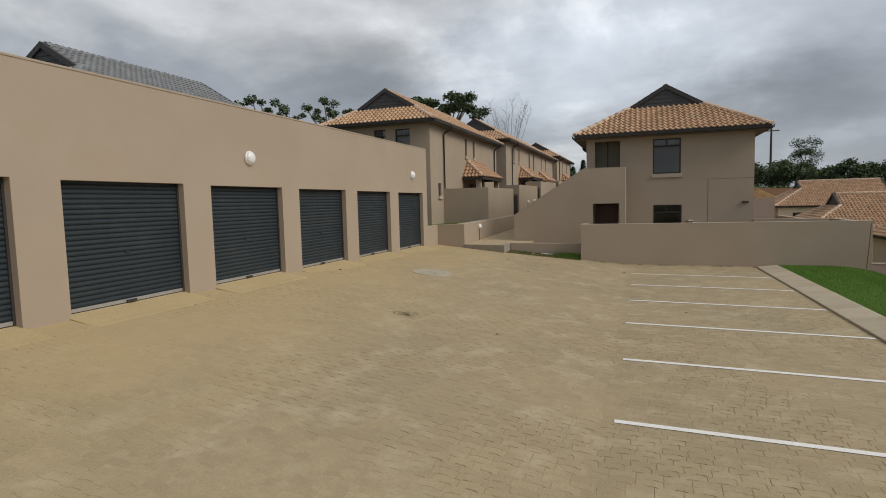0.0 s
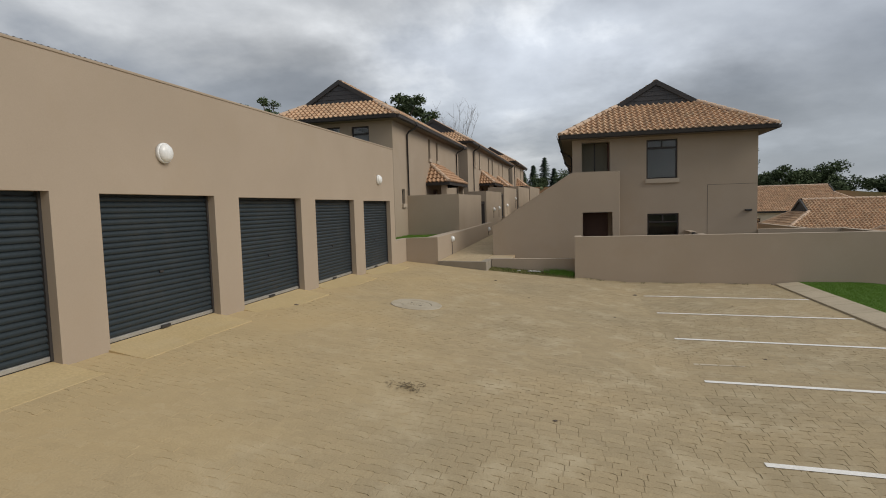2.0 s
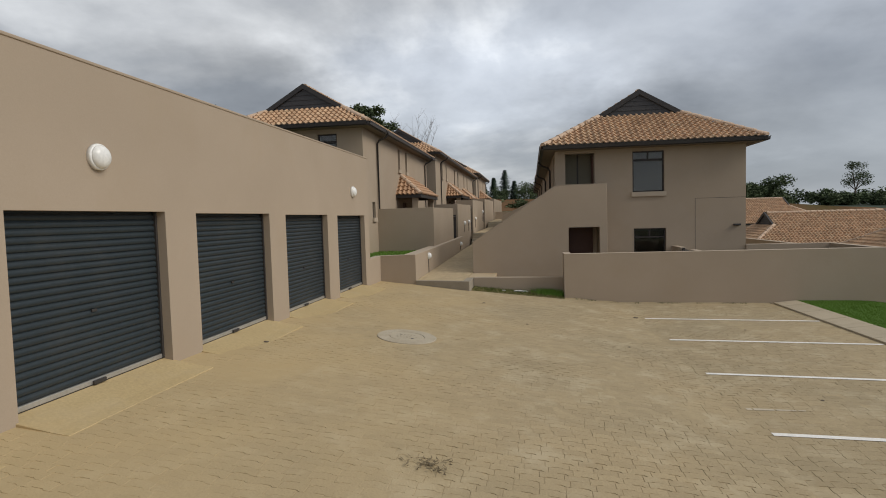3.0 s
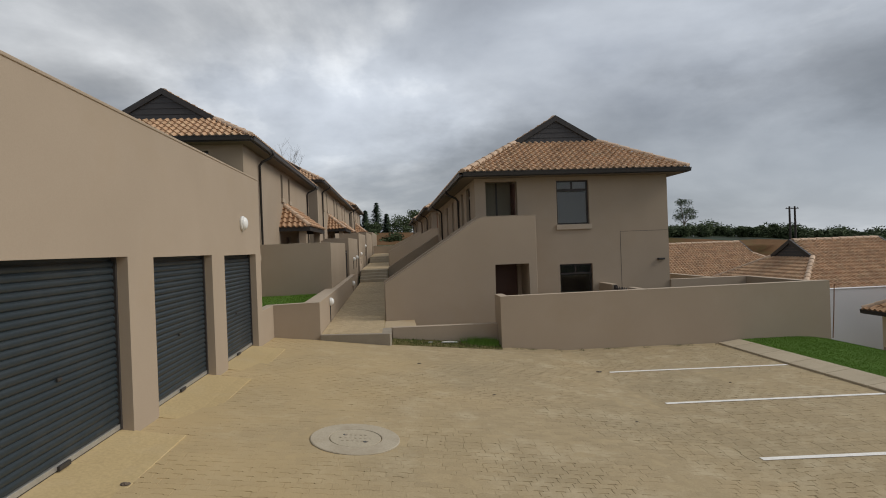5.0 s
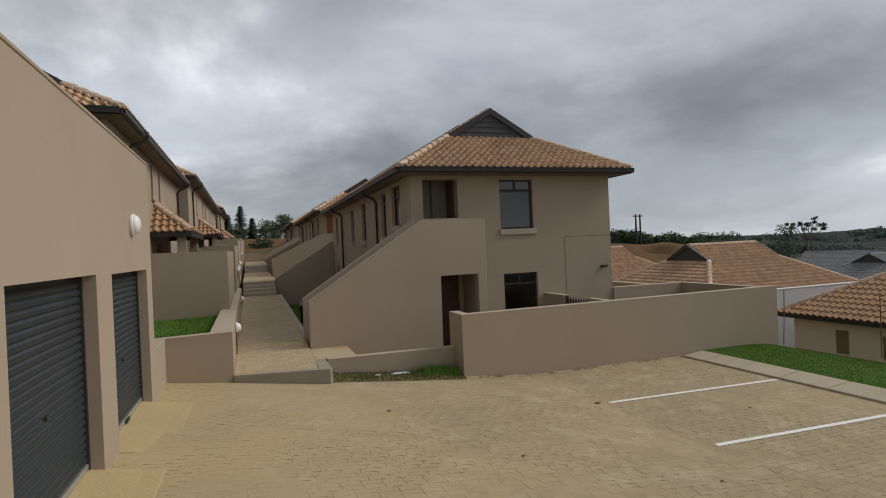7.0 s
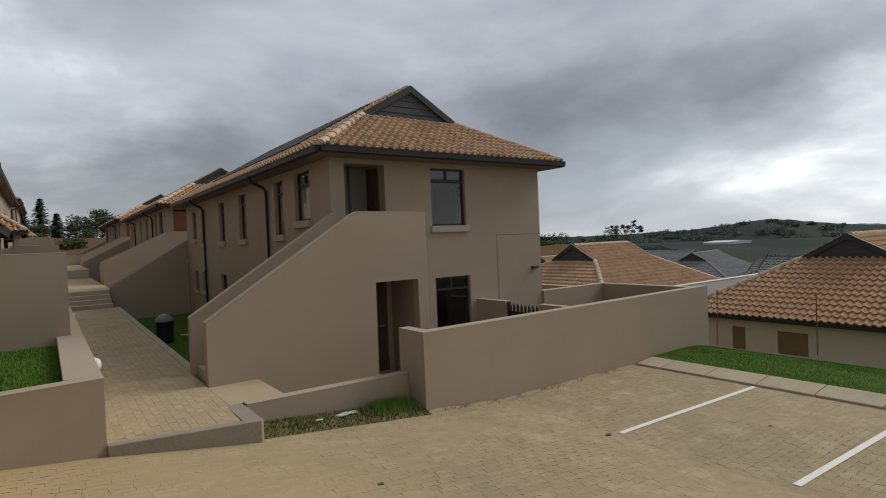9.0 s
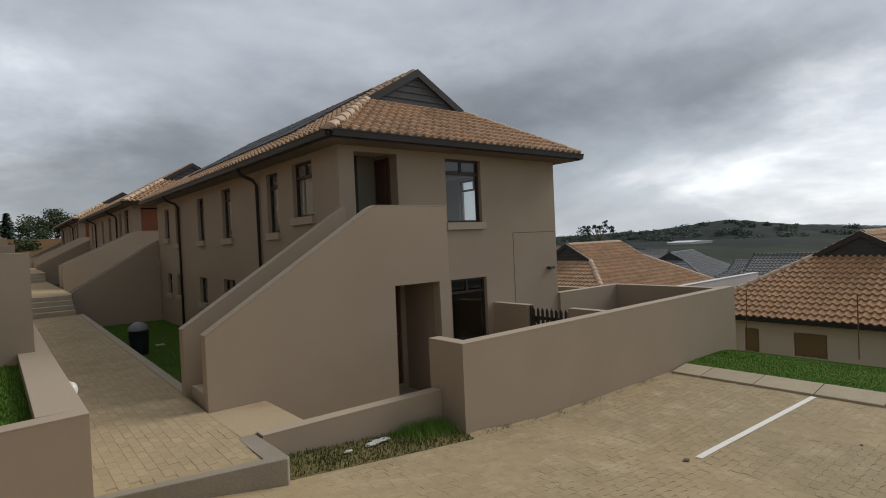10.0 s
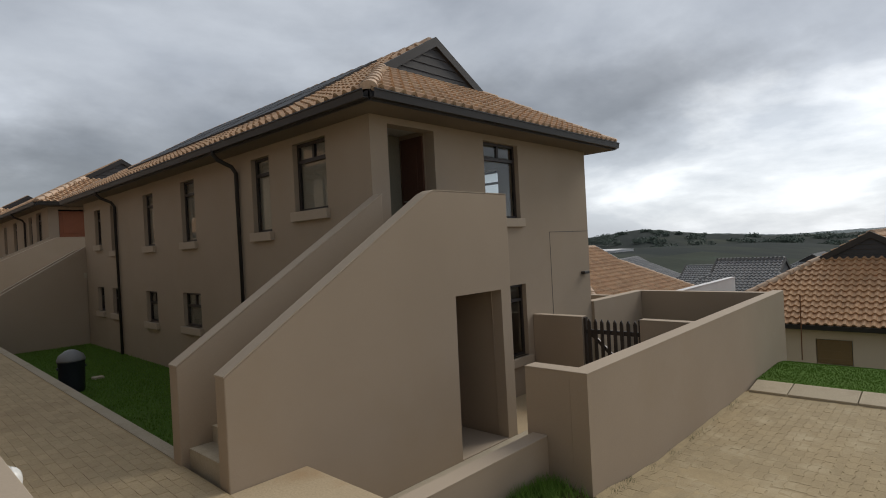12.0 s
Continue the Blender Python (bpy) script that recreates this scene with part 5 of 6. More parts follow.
for _ in range(90):
    x, y = random.gauss(-3.92, 0.10), random.gauss(9.25, 0.08)
    a, l = random.uniform(0, 6.28), random.uniform(0.03, 0.11)
    z = lot_z(x, y) + random.uniform(0.008, 0.03)
    k = len(wv)
    wv += [(x, y, z), (x + math.cos(a + 0.15) * l, y + math.sin(a + 0.15) * l, z + 0.012), (x + math.cos(a - 0.15) * l * 0.6, y + math.sin(a - 0.15) * l * 0.6, z)]
    wf.append((k, k + 1, k + 2))
tagged(raw("dry_weeds", wv, wf, surface("dry_weed", (0.20, 0.155, 0.09), (0.15, 0.12, 0.075), 0.9)), "flattened patch of dry weeds between pavers", "weeds", kind="stuff")
tagged(part("walkway_tablet", box(-6.12, -5.62, 29.75, 30.02, 0.79, 0.832, 0.006), CONCRETE), "pale concrete access cover in the walkway", "cover")
tagged(part("lawn_cover", box(-3.66, -3.44, 32.40, 32.60, 0.25, 0.335, 0.006), CONCRETE), "small pale access cover in the lawn", "cover")

# rusty survey rods at the lawn's outer edge
for x, y, lean in ((6.62, 20.72, 0.05), (6.93, 18.60, 0.01), (6.95, 13.4, -0.02)):
    tagged(part("steel_rod", tube([(x, y, 0.02), (x + lean, y, 0.75), (x + lean * 1.6, y, 1.42)], 0.012, 6), RUST), "thin rusty steel rod standing in the lawn edge", "rod", "steel rods at the lawn edge")

# solar panels on the roof slope of the nearest flats
for i in range(5):
    for j in range(2):
        sp_ = thing("solar_panel", "dark glass solar panel on the tiled roof slope", "solar panel", "solar panels on the flats")
        k = math.sqrt(1 + 0.585 ** 2)
        m = Matrix.Translation((-2.53, 0, 4.955)) @ Matrix.Rotation(-math.atan(0.585), 4, "Y")
        sp_.matrix_basis = m @ Matrix.Translation((0.95 + j * 1.28, 26.9 + i * 1.72, 0.115))
        part("cell_glass", box(0.02, 1.22, 0.02, 1.62, 0.0, 0.025), PANELM, sp_)
        for q in ((0, 1.24, 0, 0.03), (0, 1.24, 1.61, 1.64), (0, 0.03, 0.03, 1.61), (1.21, 1.24, 0.03, 1.61)):
            part("panel_frame", box(q[0], q[1], q[2], q[3], -0.01, 0.03), DARK, sp_)
        for q in (0.3, 1.3):
            part("bracket", box(0.55, 0.65, q, q + 0.06, -0.16, 0.0), ALU, sp_)

# ---------------------------------------------------------------- houses on the lower ground


def cottage(px, py, pz, turn, hw, length, ze, label, tiles=TILE_BROWN, wall=CREAM, g=1.3, slope=0.57, wins=(), group="cottages on the lower ground", size=1.0):
    h = thing("cottage", label, "house", group)
    h.matrix_basis = pose(px, py, pz, 0, 0, turn)
    t, o = 0.22, 0.35
    x0, x1, y0, y1 = -hw + o, hw - o, o, length - o
    bm = bmesh.new()
    pierced(bm, x0, x1, -1.5, ze - 0.132, [w for w in wins], xz, y0, y0 + t)
    part("wall", bm, wall, h)
    side = [(y0 + 1.2 + i * 2.6, y0 + 2.2 + i * 2.6, ze - 1.6, ze - 0.6) for i in range(int((length - 3) / 2.6))]
    for a, b, into in ((x0, x0 + t, 1), (x1 - t, x1, -1)):
        bm = bmesh.new()
        pierced(bm, y0 + t, y1 - t, -1.5, ze - 0.132, side, yz, a, b)
        part("wall", bm, wall, h)
        for s in side:
            window(h, a if into > 0 else b, into, *s, on="yz", sill=False)
    part("wall", box(x0, x1, y1 - t, y1, -1.5, ze - 0.132), wall, h)
    part("room_wall", box(x0 + t, x1 - t, length / 2, length / 2 + 0.1, -1.0, ze - 0.2), ROOM, h)
    part("floor_slab", box(x0 + t, x1 - t, y0 + t, y1 - t, -0.3, 0.0), ROOM, h)
    dutch_roof(h, -hw, hw, 0.0, length, ze, slope=slope, g=g, tiles=tiles, size=size)
    return h, y0


N1, ny = cottage(10.75, 20.1, -2.0, -90, 4.2, 13.0, 2.17, "cream single-storey cottage with brown tiled roof below the lawn", wins=[(-1.10, -0.26, 1.04, 1.74), (-2.47, -2.06, 1.02, 1.76)])
for a, b, lo, hi in ((-1.10, -0.26, 1.04, 1.74), (-2.47, -2.06, 1.02, 1.76)):
    sh = part("shutter", box(a + 0.02, b - 0.02, ny + 0.03, ny + 0.06, lo + 0.02, hi - 0.02), WOODL, N1, "ochre boarded window")
    for k in range(3):
        z = lo + (hi - lo) * (0.18 + 0.32 * k)
        part("slat", box(a + 0.06, b - 0.06, ny + 0.012, ny + 0.03, z - 0.03, z + 0.03), WOODL, sh)
part("plinth_band", box(-3.8, 3.8, ny - 0.02, ny - 0.003, 0.2, 0.98), PINKISH, N1, "pinkish plaster band")
cottage(11.2, 31.5, -2.0, -90, 3.9, 9.6, 2.2, "tan-tiled single-storey cottage beyond the yard wall", tiles=TILE)
cottage(9.3, 42.8, -2.1, -90, 3.9, 12.0, 2.2, "tan-tiled single-storey cottage in the row below the flats", tiles=TILE)
cottage(11.6, 62.0, -0.9, -90, 4.0, 12.0, 2.2, "distant tan-tiled cottage near the woods", tiles=TILE)
cottage(30.0, 52.0, -3.6, -90, 4.0, 12.0, 2.2, "distant tan-tiled cottage on the slope", tiles=TILE)
G = "distant white cottage with grey tiled roof in the valley"
for x, y, tn, hw, ln, zb in ((40, 41.5, -80, 4.2, 13, -4.2), (38.2, 27.8, 0, 4.0, 9, -4.5), (27.7, 22.9, 0, 3.6, 8, -3.35), (58, 47, 10, 4.4, 14, -4.6), (62, 30, -90, 4.4, 14, -5.2)):
    cottage(x, y, zb, tn, hw, ln, 2.5, G, tiles=TILE_GREY, wall=WHITE, group="grey-roofed houses in the valley")
cottage(-17.0, 10.25, 1.2, 0, 3.6, 10.9, 4.05, "grey-tiled house standing behind the garage row", tiles=TILE_GREY, wall=PLASTER, g=1.4, slope=0.6, group="grey-tiled house behind the garages")

# boundary walls beyond the yard
wl = thing("boundary_wall", "white painted boundary wall below the yard", "wall")
part("wall_body", box(10.6, 21.0, 25.9, 26.12, -2.4, 0.70), WHITE, wl)
part("coping", box(10.59, 21.01, 25.88, 26.14, 0.70, 0.73, 0.006), WHITE, wl)
wl = thing("boundary_wall", "pinkish plastered retaining wall below the lawn", "wall")
part("wall_body", box(7.6, 9.8, 24.9, 25.1, -2.4, -0.30), PINKISH, wl)
part("coping", box(7.59, 9.81, 24.88, 25.12, -0.30, -0.26, 0.006), COPING, wl)

pier = thing("brick_pier", "red-brown brick pier behind the flats", "pier", at=(5.0, 33.0, -2.0))
part("shaft", box(-0.22, 0.22, -0.22, 0.22, 0.0, 3.72, 0.01), PIERM, pier)
part("cap", box(-0.25, 0.25, -0.25, 0.25, 3.72, 3.80, 0.01), PIERM, pier)

# open roof trusses on an unfinished house
tr = thing("roof_trusses", "bare timber roof trusses of an unfinished house", "roof frame", at=(9.7, 56.0, 2.1))
TIMBER = surface("new_timber", (0.45, 0.30, 0.14), (0.38, 0.25, 0.12), 0.8, scale=3, fine=30)
for i in range(6):
    y = i * 0.6
    for pts in (((-1.65, y, 0), (0, y, 0.9)), ((1.65, y, 0), (0, y, 0.9)), ((-1.65, y, 0), (1.65, y, 0)), ((-0.6, y, 0), (0, y, 0.9)), ((0.6, y, 0), (0, y, 0.9))):
        part("truss_member", tube(pts, 0.035, 4), TIMBER, tr)
part("wall_body", box(-1.6, 1.5, -0.1, 3.2, -4.8, -0.04), PINKISH, tr, "unfinished pinkish plastered wall")

# ---------------------------------------------------------------- trees, poles, distance


def leaf_cloud(centres, per, size, rnd, squash=0.75):
    """Small leaf faces scattered through the given clumps (x, y, z, r)."""
    vs, fs = [], []
    for cx, cy, cz, r in centres:
        for _ in range(per):
            d = Vector((rnd.gauss(0, 1), rnd.gauss(0, 1), rnd.gauss(0, 1))).normalized() * r * rnd.uniform(0.35, 1.05)
            p = Vector((cx + d.x, cy + d.y, cz + d.z * squash))
            a = Vector((rnd.uniform(-1, 1), rnd.uniform(-1, 1), rnd.uniform(-0.6, 0.6))).normalized() * size * rnd.uniform(0.6, 1.4)
            b = a.cross(Vector((rnd.uniform(-1, 1), rnd.uniform(-1, 1), rnd.uniform(-1, 1)))).normalized() * size * 0.55
            k = len(vs)
            vs += [p - a, p - b, p + a, p + b]
            fs.append((k, k + 1, k + 2, k + 3))
    return vs, fs


def tree(x, y, z, height, spread, seed, label, kind="umbrella", leaf=LEAF, clumps=14, per=120):
    rnd = random.Random(seed)
    t = thing("tree", label, "tree", at=(x, y, z))
    lean = rnd.uniform(-0.06, 0.06) * height
    trunk_top = height * (0.62 if kind == "umbrella" else 0.35)
    part("trunk", tube([(0, 0, -0.5), (lean * 0.3, 0, trunk_top * 0.5), (lean, 0, trunk_top)], [height * 0.028, height * 0.021, height * 0.014], 8), BARK, t, "", True)
    cs = []
    for i in range(clumps):
        a = i * 2.4 + rnd.uniform(-0.4, 0.4)
        r = spread * math.sqrt((i + 0.5) / clumps)
        if kind == "umbrella":
            c = (math.cos(a) * r + lean, math.sin(a) * r, height * rnd.uniform(0.80, 0.96) - r * 0.20, spread * rnd.uniform(0.11, 0.22))
        else:
            zc = height * (0.38 + 0.55 * rnd.random())
            rr = spread * (1.05 - 0.55 * abs(zc / height - 0.58) * 2)
            c = (math.cos(a) * rr * rnd.uniform(0.2, 0.8), math.sin(a) * rr * rnd.uniform(0.2, 0.8), zc, spread * rnd.uniform(0.28, 0.45))
        cs.append(c)
        if i % 2 == 0:
            part("limb", tube([(lean, 0, trunk_top * 0.97), ((lean + c[0]) * 0.5, c[1] * 0.5, trunk_top + (c[2] - trunk_top) * 0.4), (c[0], c[1], c[2])], [height * 0.011, height * 0.007, height * 0.003], 5), BARK, t)
    vs, fs = leaf_cloud(cs, per, spread * 0.035 + 0.045, rnd, 0.7)
    raw("crown", vs, fs, leaf, t)
    return t


def conifer(x, y, z, height, seed):
    rnd = random.Random(seed)
    t = thing("tree", "dark pointed conifer at the end of the walkway", "tree", "conifers beyond the walkway", at=(x, y, z))
    part("trunk", tube([(0, 0, -0.5), (0, 0, height * 0.98)], [height * 0.02, 0.02], 6), BARK, t)
    vs, fs = [], []
    n = 24
    for i in range(n):
        h = height * (0.14 + 0.86 * i / n)
        r = (height * 0.34 * (1 - i / n) + 0.04) * (0.75 + 0.5 * rnd.random())
        for s in range(9):
            a = s * 0.7 + i * 1.1 + rnd.uniform(-0.2, 0.2)
            rr = r * rnd.uniform(0.55, 1.15)
            for q in range(7):
                f = (q + rnd.random()) / 7
                px, py, pz = math.cos(a) * rr * f, math.sin(a) * rr * f, h - rr * 0.32 * f + rnd.uniform(-0.1, 0.1)
                w = (0.08 + 0.24 * (1 - i / n)) * (1.2 - f * 0.5)
                k = len(vs)
                vs += [(px - w * math.sin(a), py + w * math.cos(a), pz), (px + w * math.sin(a), py - w * math.cos(a), pz - 0.08), (px + math.cos(a) * 0.34, py + math.sin(a) * 0.34, pz - 0.16)]
                fs.append((k, k + 1, k + 2))
    raw("crown", vs, fs, LEAFD, t)


def bare_tree(x, y, z, height, seed):
    rnd = random.Random(seed)
    t = thing("tree", "leafless pale tree rising behind the terrace roofs", "tree", at=(x, y, z))
    part("trunk", tube([(0, 0, -0.5), (0.1, 0, height * 0.2), (0.0, 0.1, height * 0.4)], [0.22, 0.18, 0.13], 7), BARK, t)
    for i in range(15):
        a, z0 = i * 2.4, height * (0.25 + 0.02 * i)
        o = rnd.uniform(0.10, 0.24) * height
        tip = (math.cos(a) * o, math.sin(a) * o, height * rnd.uniform(0.78, 1.0))
        mid = (tip[0] * 0.55, tip[1] * 0.55, (z0 + tip[2]) * 0.47)
        b = part("limb", tube([(0.03, 0.03, z0), mid, tip], [0.075, 0.04, 0.014], 5), BARK, t)
        for k in range(10):
            f = rnd.uniform(0.2, 0.98)
            p = Vector(mid).lerp(Vector(tip), f)
            e = p + Vector((rnd.uniform(-1, 1), rnd.uniform(-1, 1), rnd.uniform(0.6, 1.6))) * height * 0.075
            part("twig", tube([p, e], [0.02, 0.008], 4), BARK, b)


EUC = "tall eucalyptus with tufted crown behind the roofs"
tree(-30.3, 90.0, 1.0, 20.5, 6.4, 3, EUC, clumps=30, per=210)
tree(-59.0, 79.6, 1.0, 20.6, 5.2, 4, EUC, clumps=18)
tree(-50.0, 83.6, 1.0, 20.2, 4.8, 5, EUC, clumps=18)
tree(-44.8, 87.6, 1.0, 19.0, 4.0, 6, EUC, clumps=16)
tree(-38.0, 93.6, 1.0, 17.8, 3.8, 7, EUC, clumps=14)
bare_tree(-29.2, 130.0, 2.0, 24.0, 8)
for i, (x, y, h) in enumerate([(-7.2, 98, 7.2), (-9.0, 97, 5.8), (-10.6, 96, 4.6), (-5.6, 97, 5.2)]):
    conifer(x, y, land_z(x, y), h, 20 + i)
for i, (x, y, h, s) in enumerate([(0.8, 92, 4.8, 2.8), (4.0, 95, 5.0, 3.0), (-3.4, 91, 4.6, 2.6), (7.5, 97, 5.0, 2.8), (-7.8, 91, 3.4, 2.2), (11.5, 99, 5.2, 3.0), (-1.4, 93, 5.4, 2.6), (-11.0, 91, 3.6, 2.2)]):
    tree(x, y, land_z(x, y), h, s, 40 + i, "rounded green tree on the bank beyond the walkway", "round", clumps=20, per=110)
AR = "dark flat-topped tree in the valley"
tree(81, 76, land_z(81, 76), 11.4, 3.0, 60, AR, leaf=LEAFD, clumps=16, per=80)
tree(72, 74, land_z(72, 74), 9.4, 3.2, 61, "dark spreading tree in the valley", "round", leaf=LEAFD, clumps=16, per=80)
tree(29.5, 122, land_z(29.5, 122), 9.4, 3.2, 62, "tall rounded tree above the woods", "round", clumps=18, per=140)
tree(63, 130, land_z(63, 130), 9.0, 3.2, 63, "tall rounded tree above the woods", "round", clumps=18, per=110)


def woods(name, label, spots, seed, per, size, leaf):
    rnd = random.Random(seed)
    cs = []
    for x, y, r, h in spots:
        z = land_z(x, y)
        for _ in range(7):
            cs.append((x + rnd.uniform(-r, r) * 0.8, y + rnd.uniform(-r, r) * 0.8, z + h * rnd.uniform(0.15, 0.85), r * rnd.uniform(0.35, 0.6)))
    vs, fs = leaf_cloud(cs, per, size, rnd)
    tagged(raw(name, vs, fs, leaf), label, "woods", kind="stuff")


wr = random.Random(9)
woods("woods", "dense dark woods on the rise behind the cottages", [(18 + i * 1.55 + wr.uniform(-1, 1), 118 + wr.uniform(-6, 10), wr.uniform(2.4, 3.6) * (1 if i < 20 else 0.7), wr.uniform(3.0, 5.2) * (1 if i < 20 else 0.5)) for i in range(60)], 10, 210, 0.24, LEAF)
woods("woods", "dark hedge-like woods on the skyline", [(70 + i * 4.2, 150 - i * 1.2 + wr.uniform(-6, 6), wr.uniform(4.0, 6), wr.uniform(3.2, 5.2)) for i in range(14)], 11, 200, 0.3, LEAF)
woods("scrub", "low green scrub on the bank beyond the walkway", [(-26 + i * 1.5, 88 + wr.uniform(-3, 3), wr.uniform(1.2, 2.0), wr.uniform(0.8, 1.8)) for i in range(36)], 12, 40, 0.28, LEAF)
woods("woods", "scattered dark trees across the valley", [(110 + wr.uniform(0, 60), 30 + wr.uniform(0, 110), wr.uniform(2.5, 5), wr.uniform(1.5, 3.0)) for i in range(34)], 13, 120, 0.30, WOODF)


def far_ridge(name, label, r0, r1, crest, seed, rough, material):
    """A long hill seen across the valley: crest(bearing) is its height, broken by tree tops."""
    rows, n = 26, 700
    vs, fs = [], []
    for j in range(rows + 1):
        f = j / rows
        r = r0 + (r1 - r0) * f
        for i in range(n + 1):
            b = 15 + 115 * i / n
            a = radians(b)
            x, y = math.sin(a) * r, math.cos(a) * r
            lift = math.sin(min(1.0, f * 1.15) * math.pi / 2) ** 1.3
            z = -26 + (crest(b) + 26) * lift
            z += rough * noise.noise(Vector((x * 0.035, y * 0.035, seed))) + 0.5 * rough * noise.noise(Vector((x * 0.11, y * 0.11, seed)))
            z += 5 * rough * noise.noise(Vector((x * 0.004, y * 0.004, seed + 3))) * lift * (1 - f)
            vs.append((x, y, z))
    for j in range(rows):
        for i in range(n):
            k = j * (n + 1) + i
            fs.append((k, k + 1, k + n + 2, k + n + 1))
    tagged(raw(name, vs, fs, material, smooth=True), label, "hills", kind="structure")


def near_crest(b):
    return 1.5 + 11 * math.exp(-((b - 65.5) / 4.2) ** 2) - 9 / (1 + math.exp(-(b - 74.5) / 1.8)) - 3.0 * math.exp(-((b - 50) / 6) ** 2)


def hill_foot(r, b):
    """Height of the near hill's slope at a distance and a bearing."""
    return -26 + (near_crest(b) + 26) * math.sin(min(1.0, (r - 420) / 530 * 1.15) * math.pi / 2) ** 1.3


tr_ = random.Random(31)
cs_ = []
for _ in range(150):
    r_, b_ = tr_.uniform(430, 760), tr_.uniform(50, 90)
    x_, y_, z_, q_ = math.sin(radians(b_)) * r_, math.cos(radians(b_)) * r_, hill_foot(r_, b_), tr_.uniform(3.5, 8)
    cs_ += [(x_ + tr_.uniform(-q_, q_) * 1.4, y_ + tr_.uniform(-q_, q_) * 1.4, z_ + q_ * tr_.uniform(0.1, 0.6), q_ * tr_.uniform(0.5, 0.9)) for _ in range(5)]
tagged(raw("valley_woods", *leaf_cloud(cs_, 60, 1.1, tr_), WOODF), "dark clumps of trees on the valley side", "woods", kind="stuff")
far_ridge("backdrop_hill", "dark wooded hill across the valley", 420, 950, near_crest, 2.0, 2.0, HILL)
# horizon ridge, its haze painted in by the material
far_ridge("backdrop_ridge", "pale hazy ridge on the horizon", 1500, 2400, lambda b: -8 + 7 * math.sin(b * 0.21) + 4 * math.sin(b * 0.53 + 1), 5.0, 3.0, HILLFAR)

# red earth cutting behind the cottages
ev = [(x, 74 + 8 * (j / 8) + 1.5 * noise.noise(Vector((x * 0.1, j, 0))), -0.6 + 4.0 * (j / 8) ** 1.2 - 0.045 * max(0, x - 20) + 0.5 * noise.noise(Vector((x * 0.15, j * 0.6, 2)))) for j in range(9) for x in range(6, 80, 2)]
n_ = len(range(6, 80, 2))
tagged(raw("earth_bank", ev, [(j * n_ + i, j * n_ + i + 1, (j + 1) * n_ + i + 1, (j + 1) * n_ + i) for j in range(8) for i in range(n_ - 1)], EARTH, smooth=True), "bare red earth bank with scrub behind the cottages", "bank", kind="structure")
ev = [(x, 80 + 9 * (j / 8) + noise.noise(Vector((x * 0.1, j, 5))), 2.2 + 2.9 * (j / 8) ** 0.9 + 0.35 * noise.noise(Vector((x * 0.2, j * 0.6, 4)))) for j in range(9) for x in range(-40, 8, 2)]
n_ = len(range(-40, 8, 2))
tagged(raw("earth_bank", ev, [(j * n_ + i, j * n_ + i + 1, (j + 1) * n_ + i + 1, (j + 1) * n_ + i) for j in range(8) for i in range(n_ - 1)], EARTH, smooth=True), "grassy red earth bank at the end of the walkway", "bank", kind="structure")


def power_pole(x, y, z, h, twin):
    p = thing("power_pole", "twin timber power pole with crossarm on the skyline" if twin else "timber power pole with crossarm on the skyline", "pole", "power poles", at=(x, y, z))
    for dx in ((-0.55, 0.55) if twin else (0.0,)):
        part("post", tube([(dx, 0, -0.5), (dx, 0, h)], [0.22, 0.16], 8), POLEM, p)
    part("crossarm", box(-1.3, 1.3, -0.07, 0.07, h - 0.5, h - 0.32), POLEM, p)
    for dx in (-1.15, 0.0, 1.15):
        part("insulator", lathe([(0.05, h - 0.32), (0.08, h - 0.22), (0.04, h - 0.08)], 8, Matrix.Translation((dx, 0, 0))), OPAL, p)


power_pole(22.5, 116, land_z(22.5, 116) + 1.0, 9.6, False)
power_pole(72.5, 107.5, land_z(72.5, 107.5) + 0.5, 5.8, True)

shed = thing("warehouse", "long low white warehouse far down the valley", "building", at=(262, 149, -6.0))
part("walls", box(-11, 11, -6, 6, -9, 2.4), WHITE, shed)
part("roof", prism([(-11.3, 2.4), (11.3, 2.4), (11.0, 2.6), (0, 3.1), (-11.0, 2.6)], xz, -6.3, 6.3), WHITE, shed, "pale metal roof")

# ---------------------------------------------------------------- pavers, last
PL, PW, PJ = 0.222, 0.111, 0.003


def paver_outline():
    """Interlocking paver: zigzag long sides that fit one another, straight ends."""
    hl, hw, a = PL / 2 - PJ / 2, PW / 2 - PJ / 2, 0.009
    low = [(-hl, -hw - a), (-hl / 2 - 0.012, -hw - a), (-hl / 2 + 0.012, -hw + a), (hl / 2 - 0.012, -hw + a), (hl / 2 + 0.012, -hw - a), (hl, -hw - a)]
    return low + [(x, y + 2 * hw) for x, y in low[::-1]]


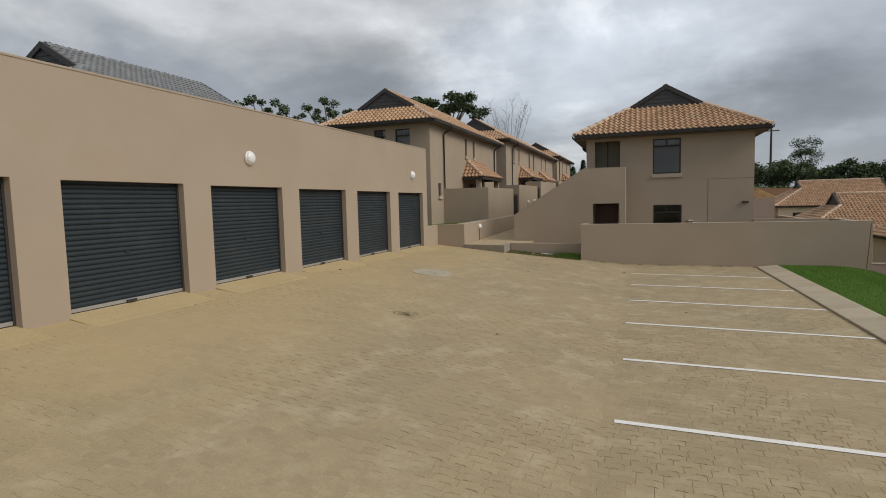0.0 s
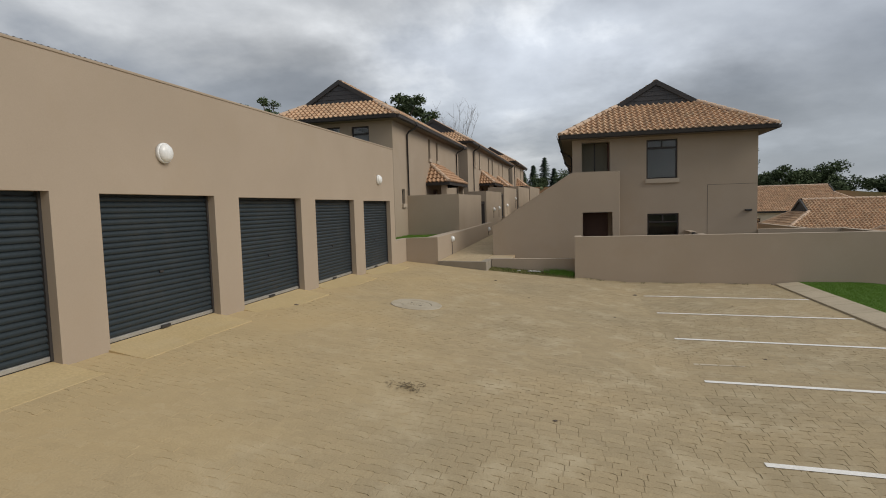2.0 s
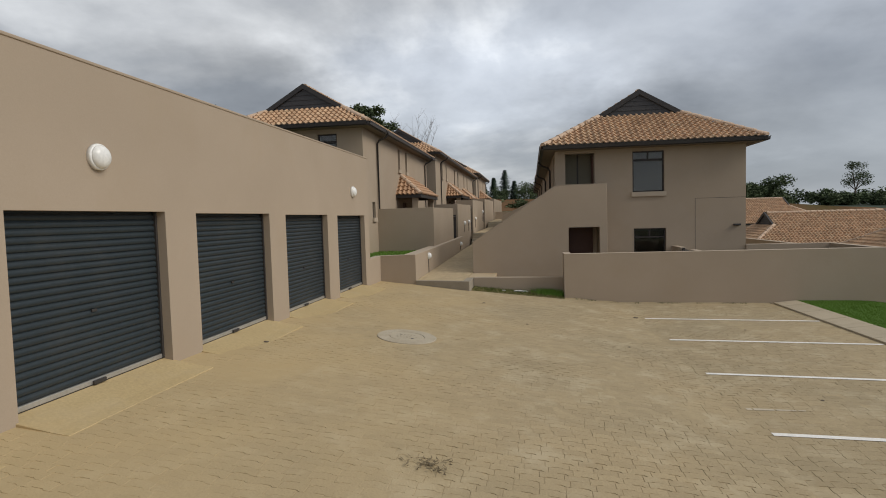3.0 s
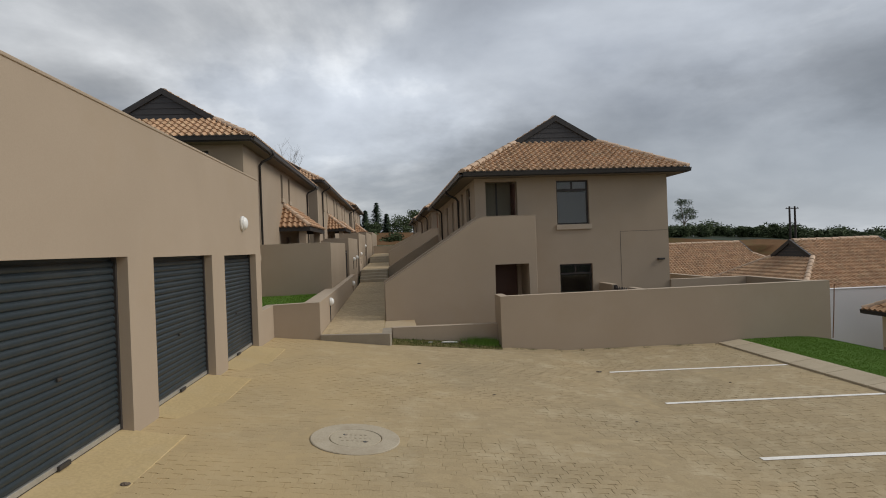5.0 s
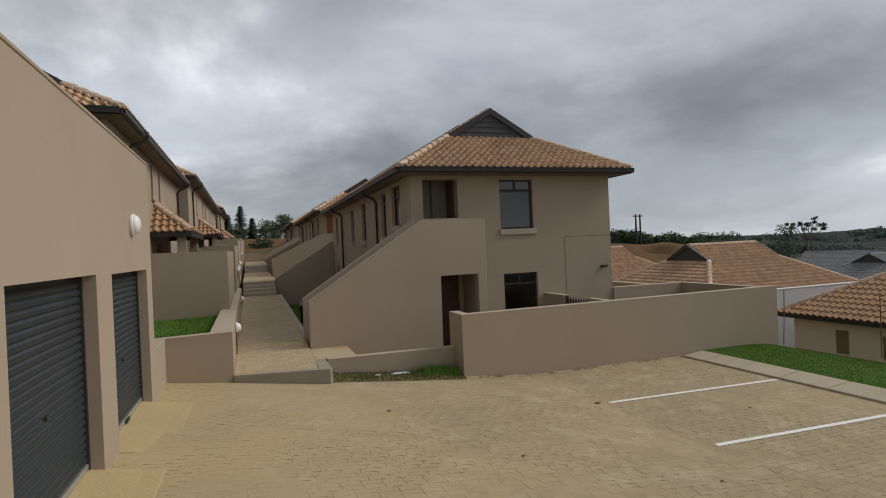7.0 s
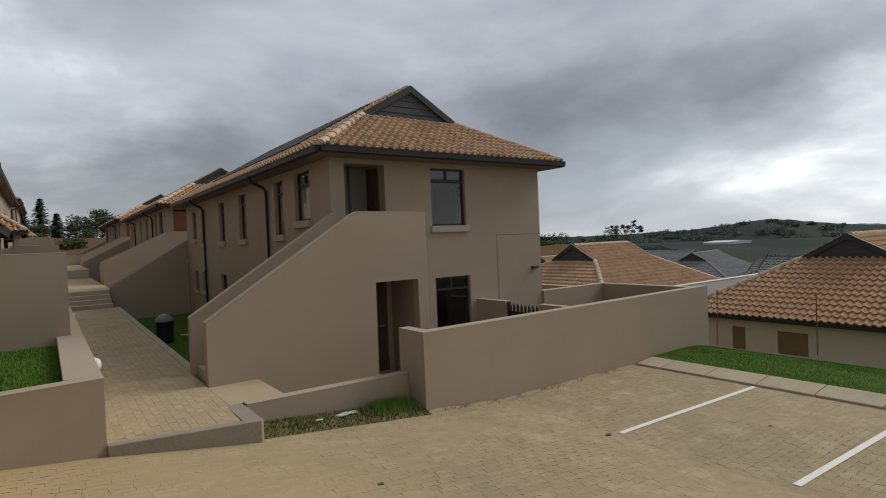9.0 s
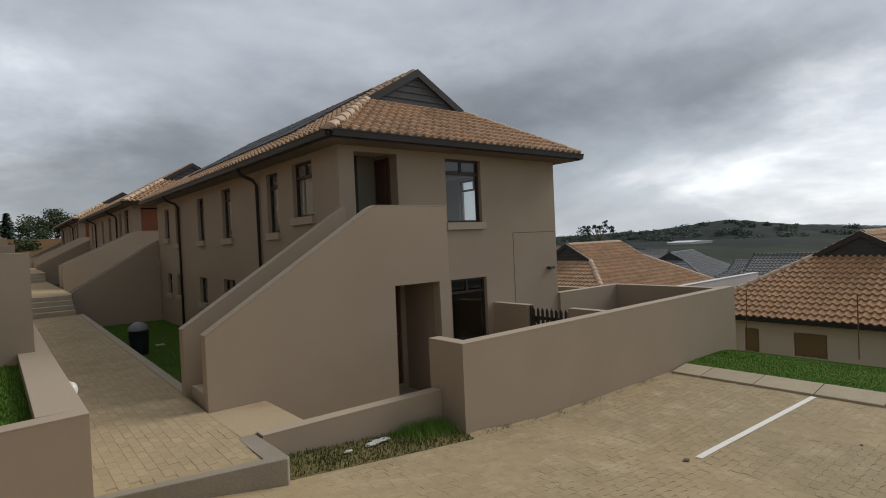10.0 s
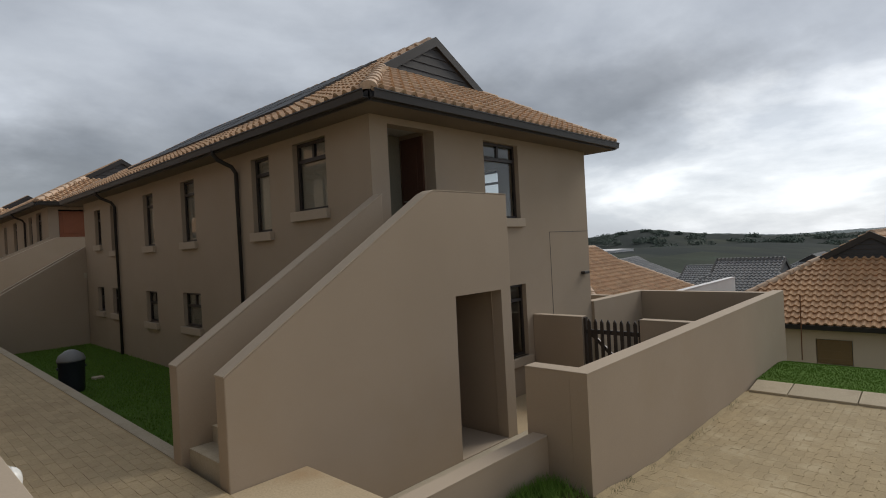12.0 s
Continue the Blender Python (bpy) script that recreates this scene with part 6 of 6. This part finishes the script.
OUT = paver_outline()
NO = len(OUT)
PAV_V = np.array([(x * 0.985, y * 0.970, 0.0) for x, y in OUT] + [(x, y, -0.0025) for x, y in OUT] + [(x, y, -0.03) for x, y in OUT])
PAV_F = [tuple(range(NO))] + [(r * NO + i, (r + 1) * NO + i, (r + 1) * NO + (i + 1) % NO, r * NO + (i + 1) % NO) for r in (0, 1) for i in range(NO)]
ONE = bpy.data.meshes.new("paver")
ONE.from_pydata([tuple(v) for v in PAV_V], [], PAV_F)
ONE.materials.append(PAVER_ONE)
rp = random.Random(77)
vs_, fs_, base = [], [], 0
row = 0
y = -2.0
while y < 21.03:
    x = GX + 0.02 + rp.uniform(0, PL)
    while x < 3.60:
        skip = math.hypot(x + 5.21, y - 14.0) < 0.56 or (x < GX + 0.52 and any(a - 0.06 < y < b + 0.06 for a, b in GDOORS)) or (y > 20.80 and -4.9 < x < -2.0)
        if not skip:
            e = 0.05
            sx, sy = (lot_z(x + e, y) - lot_z(x - e, y)) / (2 * e), (lot_z(x, y + e) - lot_z(x, y - e)) / (2 * e)
            sx += rp.uniform(-0.009, 0.009)
            sy += rp.uniform(-0.009, 0.009)
            z = lot_z(x, y) + rp.uniform(-0.0016, 0.0010) + 0.001
            turn = rp.uniform(-0.012, 0.012)
            if -3.3 < x < -0.9 and 5.4 < y < 8.2:
                ob = new("paver", ONE)
                ob.parent = pave
                m = Matrix.Translation((x, y, z)) @ Matrix.Rotation(-math.atan(sx), 4, "Y") @ Matrix.Rotation(math.atan(sy), 4, "X") @ Matrix.Rotation(turn, 4, "Z")
                ob.matrix_basis = m
            else:
                v = PAV_V.copy()
                c, s = math.cos(turn), math.sin(turn)
                v[:, 0], v[:, 1] = PAV_V[:, 0] * c - PAV_V[:, 1] * s, PAV_V[:, 0] * s + PAV_V[:, 1] * c
                v[:, 2] += z + v[:, 0] * sx + v[:, 1] * sy
                v[:, 0] += x
                v[:, 1] += y
                vs_.append(v)
                fs_ += [tuple(q + base for q in f) for f in PAV_F]
                base += len(PAV_V)
        x += PL
    y += PW
    row += 1
pv = raw("pavers", np.concatenate(vs_), fs_, PAVER, pave)
pv["kind"] = "stuff"

# rectangular pavers of the walkway, long side along it
vs_, fs_, base = [], [], 0
BL, BW = 0.205, 0.102
CUBE = np.array([(-0.482, -0.468, 0), (0.482, -0.468, 0), (0.482, 0.468, 0), (-0.482, 0.468, 0), (-0.49, -0.485, -0.004), (0.49, -0.485, -0.005), (0.49, 0.485, -0.005), (-0.49, 0.485, -0.005), (-0.49, -0.485, -0.03), (0.49, -0.485, -0.03), (0.49, 0.485, -0.03), (-0.49, 0.485, -0.03)]) * np.array([BW, BL, 1.0])
CF = [(0, 1, 2, 3)] + [(r * 4 + i, (r + 1) * 4 + i, (r + 1) * 4 + (i + 1) % 4, r * 4 + (i + 1) % 4) for r in (0, 1) for i in range(4)]
BRICK_ONE = bpy.data.meshes.new("walk_paver")
BRICK_ONE.from_pydata([tuple(v) for v in CUBE], [], CF)
BRICK_ONE.materials.append(WALKP_ONE)
x, row = WX0 + BW / 2 + 0.004, 0
while x < WX1 - 0.04:
    y = 20.9 + (BL / 2 if row % 2 else 0)
    while y < 37.28:
        if y - BL / 2 > 21.205 - 0.1976 * (x - WX0):
            z = walk_z(y) + rp.uniform(-0.003, 0.002)
            if y < 25.6 and x > -6.0:
                ob = new("paver", BRICK_ONE)
                ob.parent = walkway
                ob.matrix_basis = Matrix.Translation((x, y, z)) @ Matrix.Rotation(math.atan(0.0175), 4, "X") @ Matrix.Rotation(rp.uniform(-0.02, 0.02), 4, "Y")
            else:
                v = CUBE + np.array([x, y, z])
                v[:, 2] += CUBE[:, 1] * 0.0175 + CUBE[:, 0] * rp.uniform(-0.02, 0.02)
                vs_.append(v)
                fs_ += [tuple(q + base for q in f) for f in CF]
                base += len(CUBE)
        y += BL
    x += BW
    row += 1
pv = raw("pavers", np.concatenate(vs_), fs_, WALKP, walkway)
pv["kind"] = "stuff"
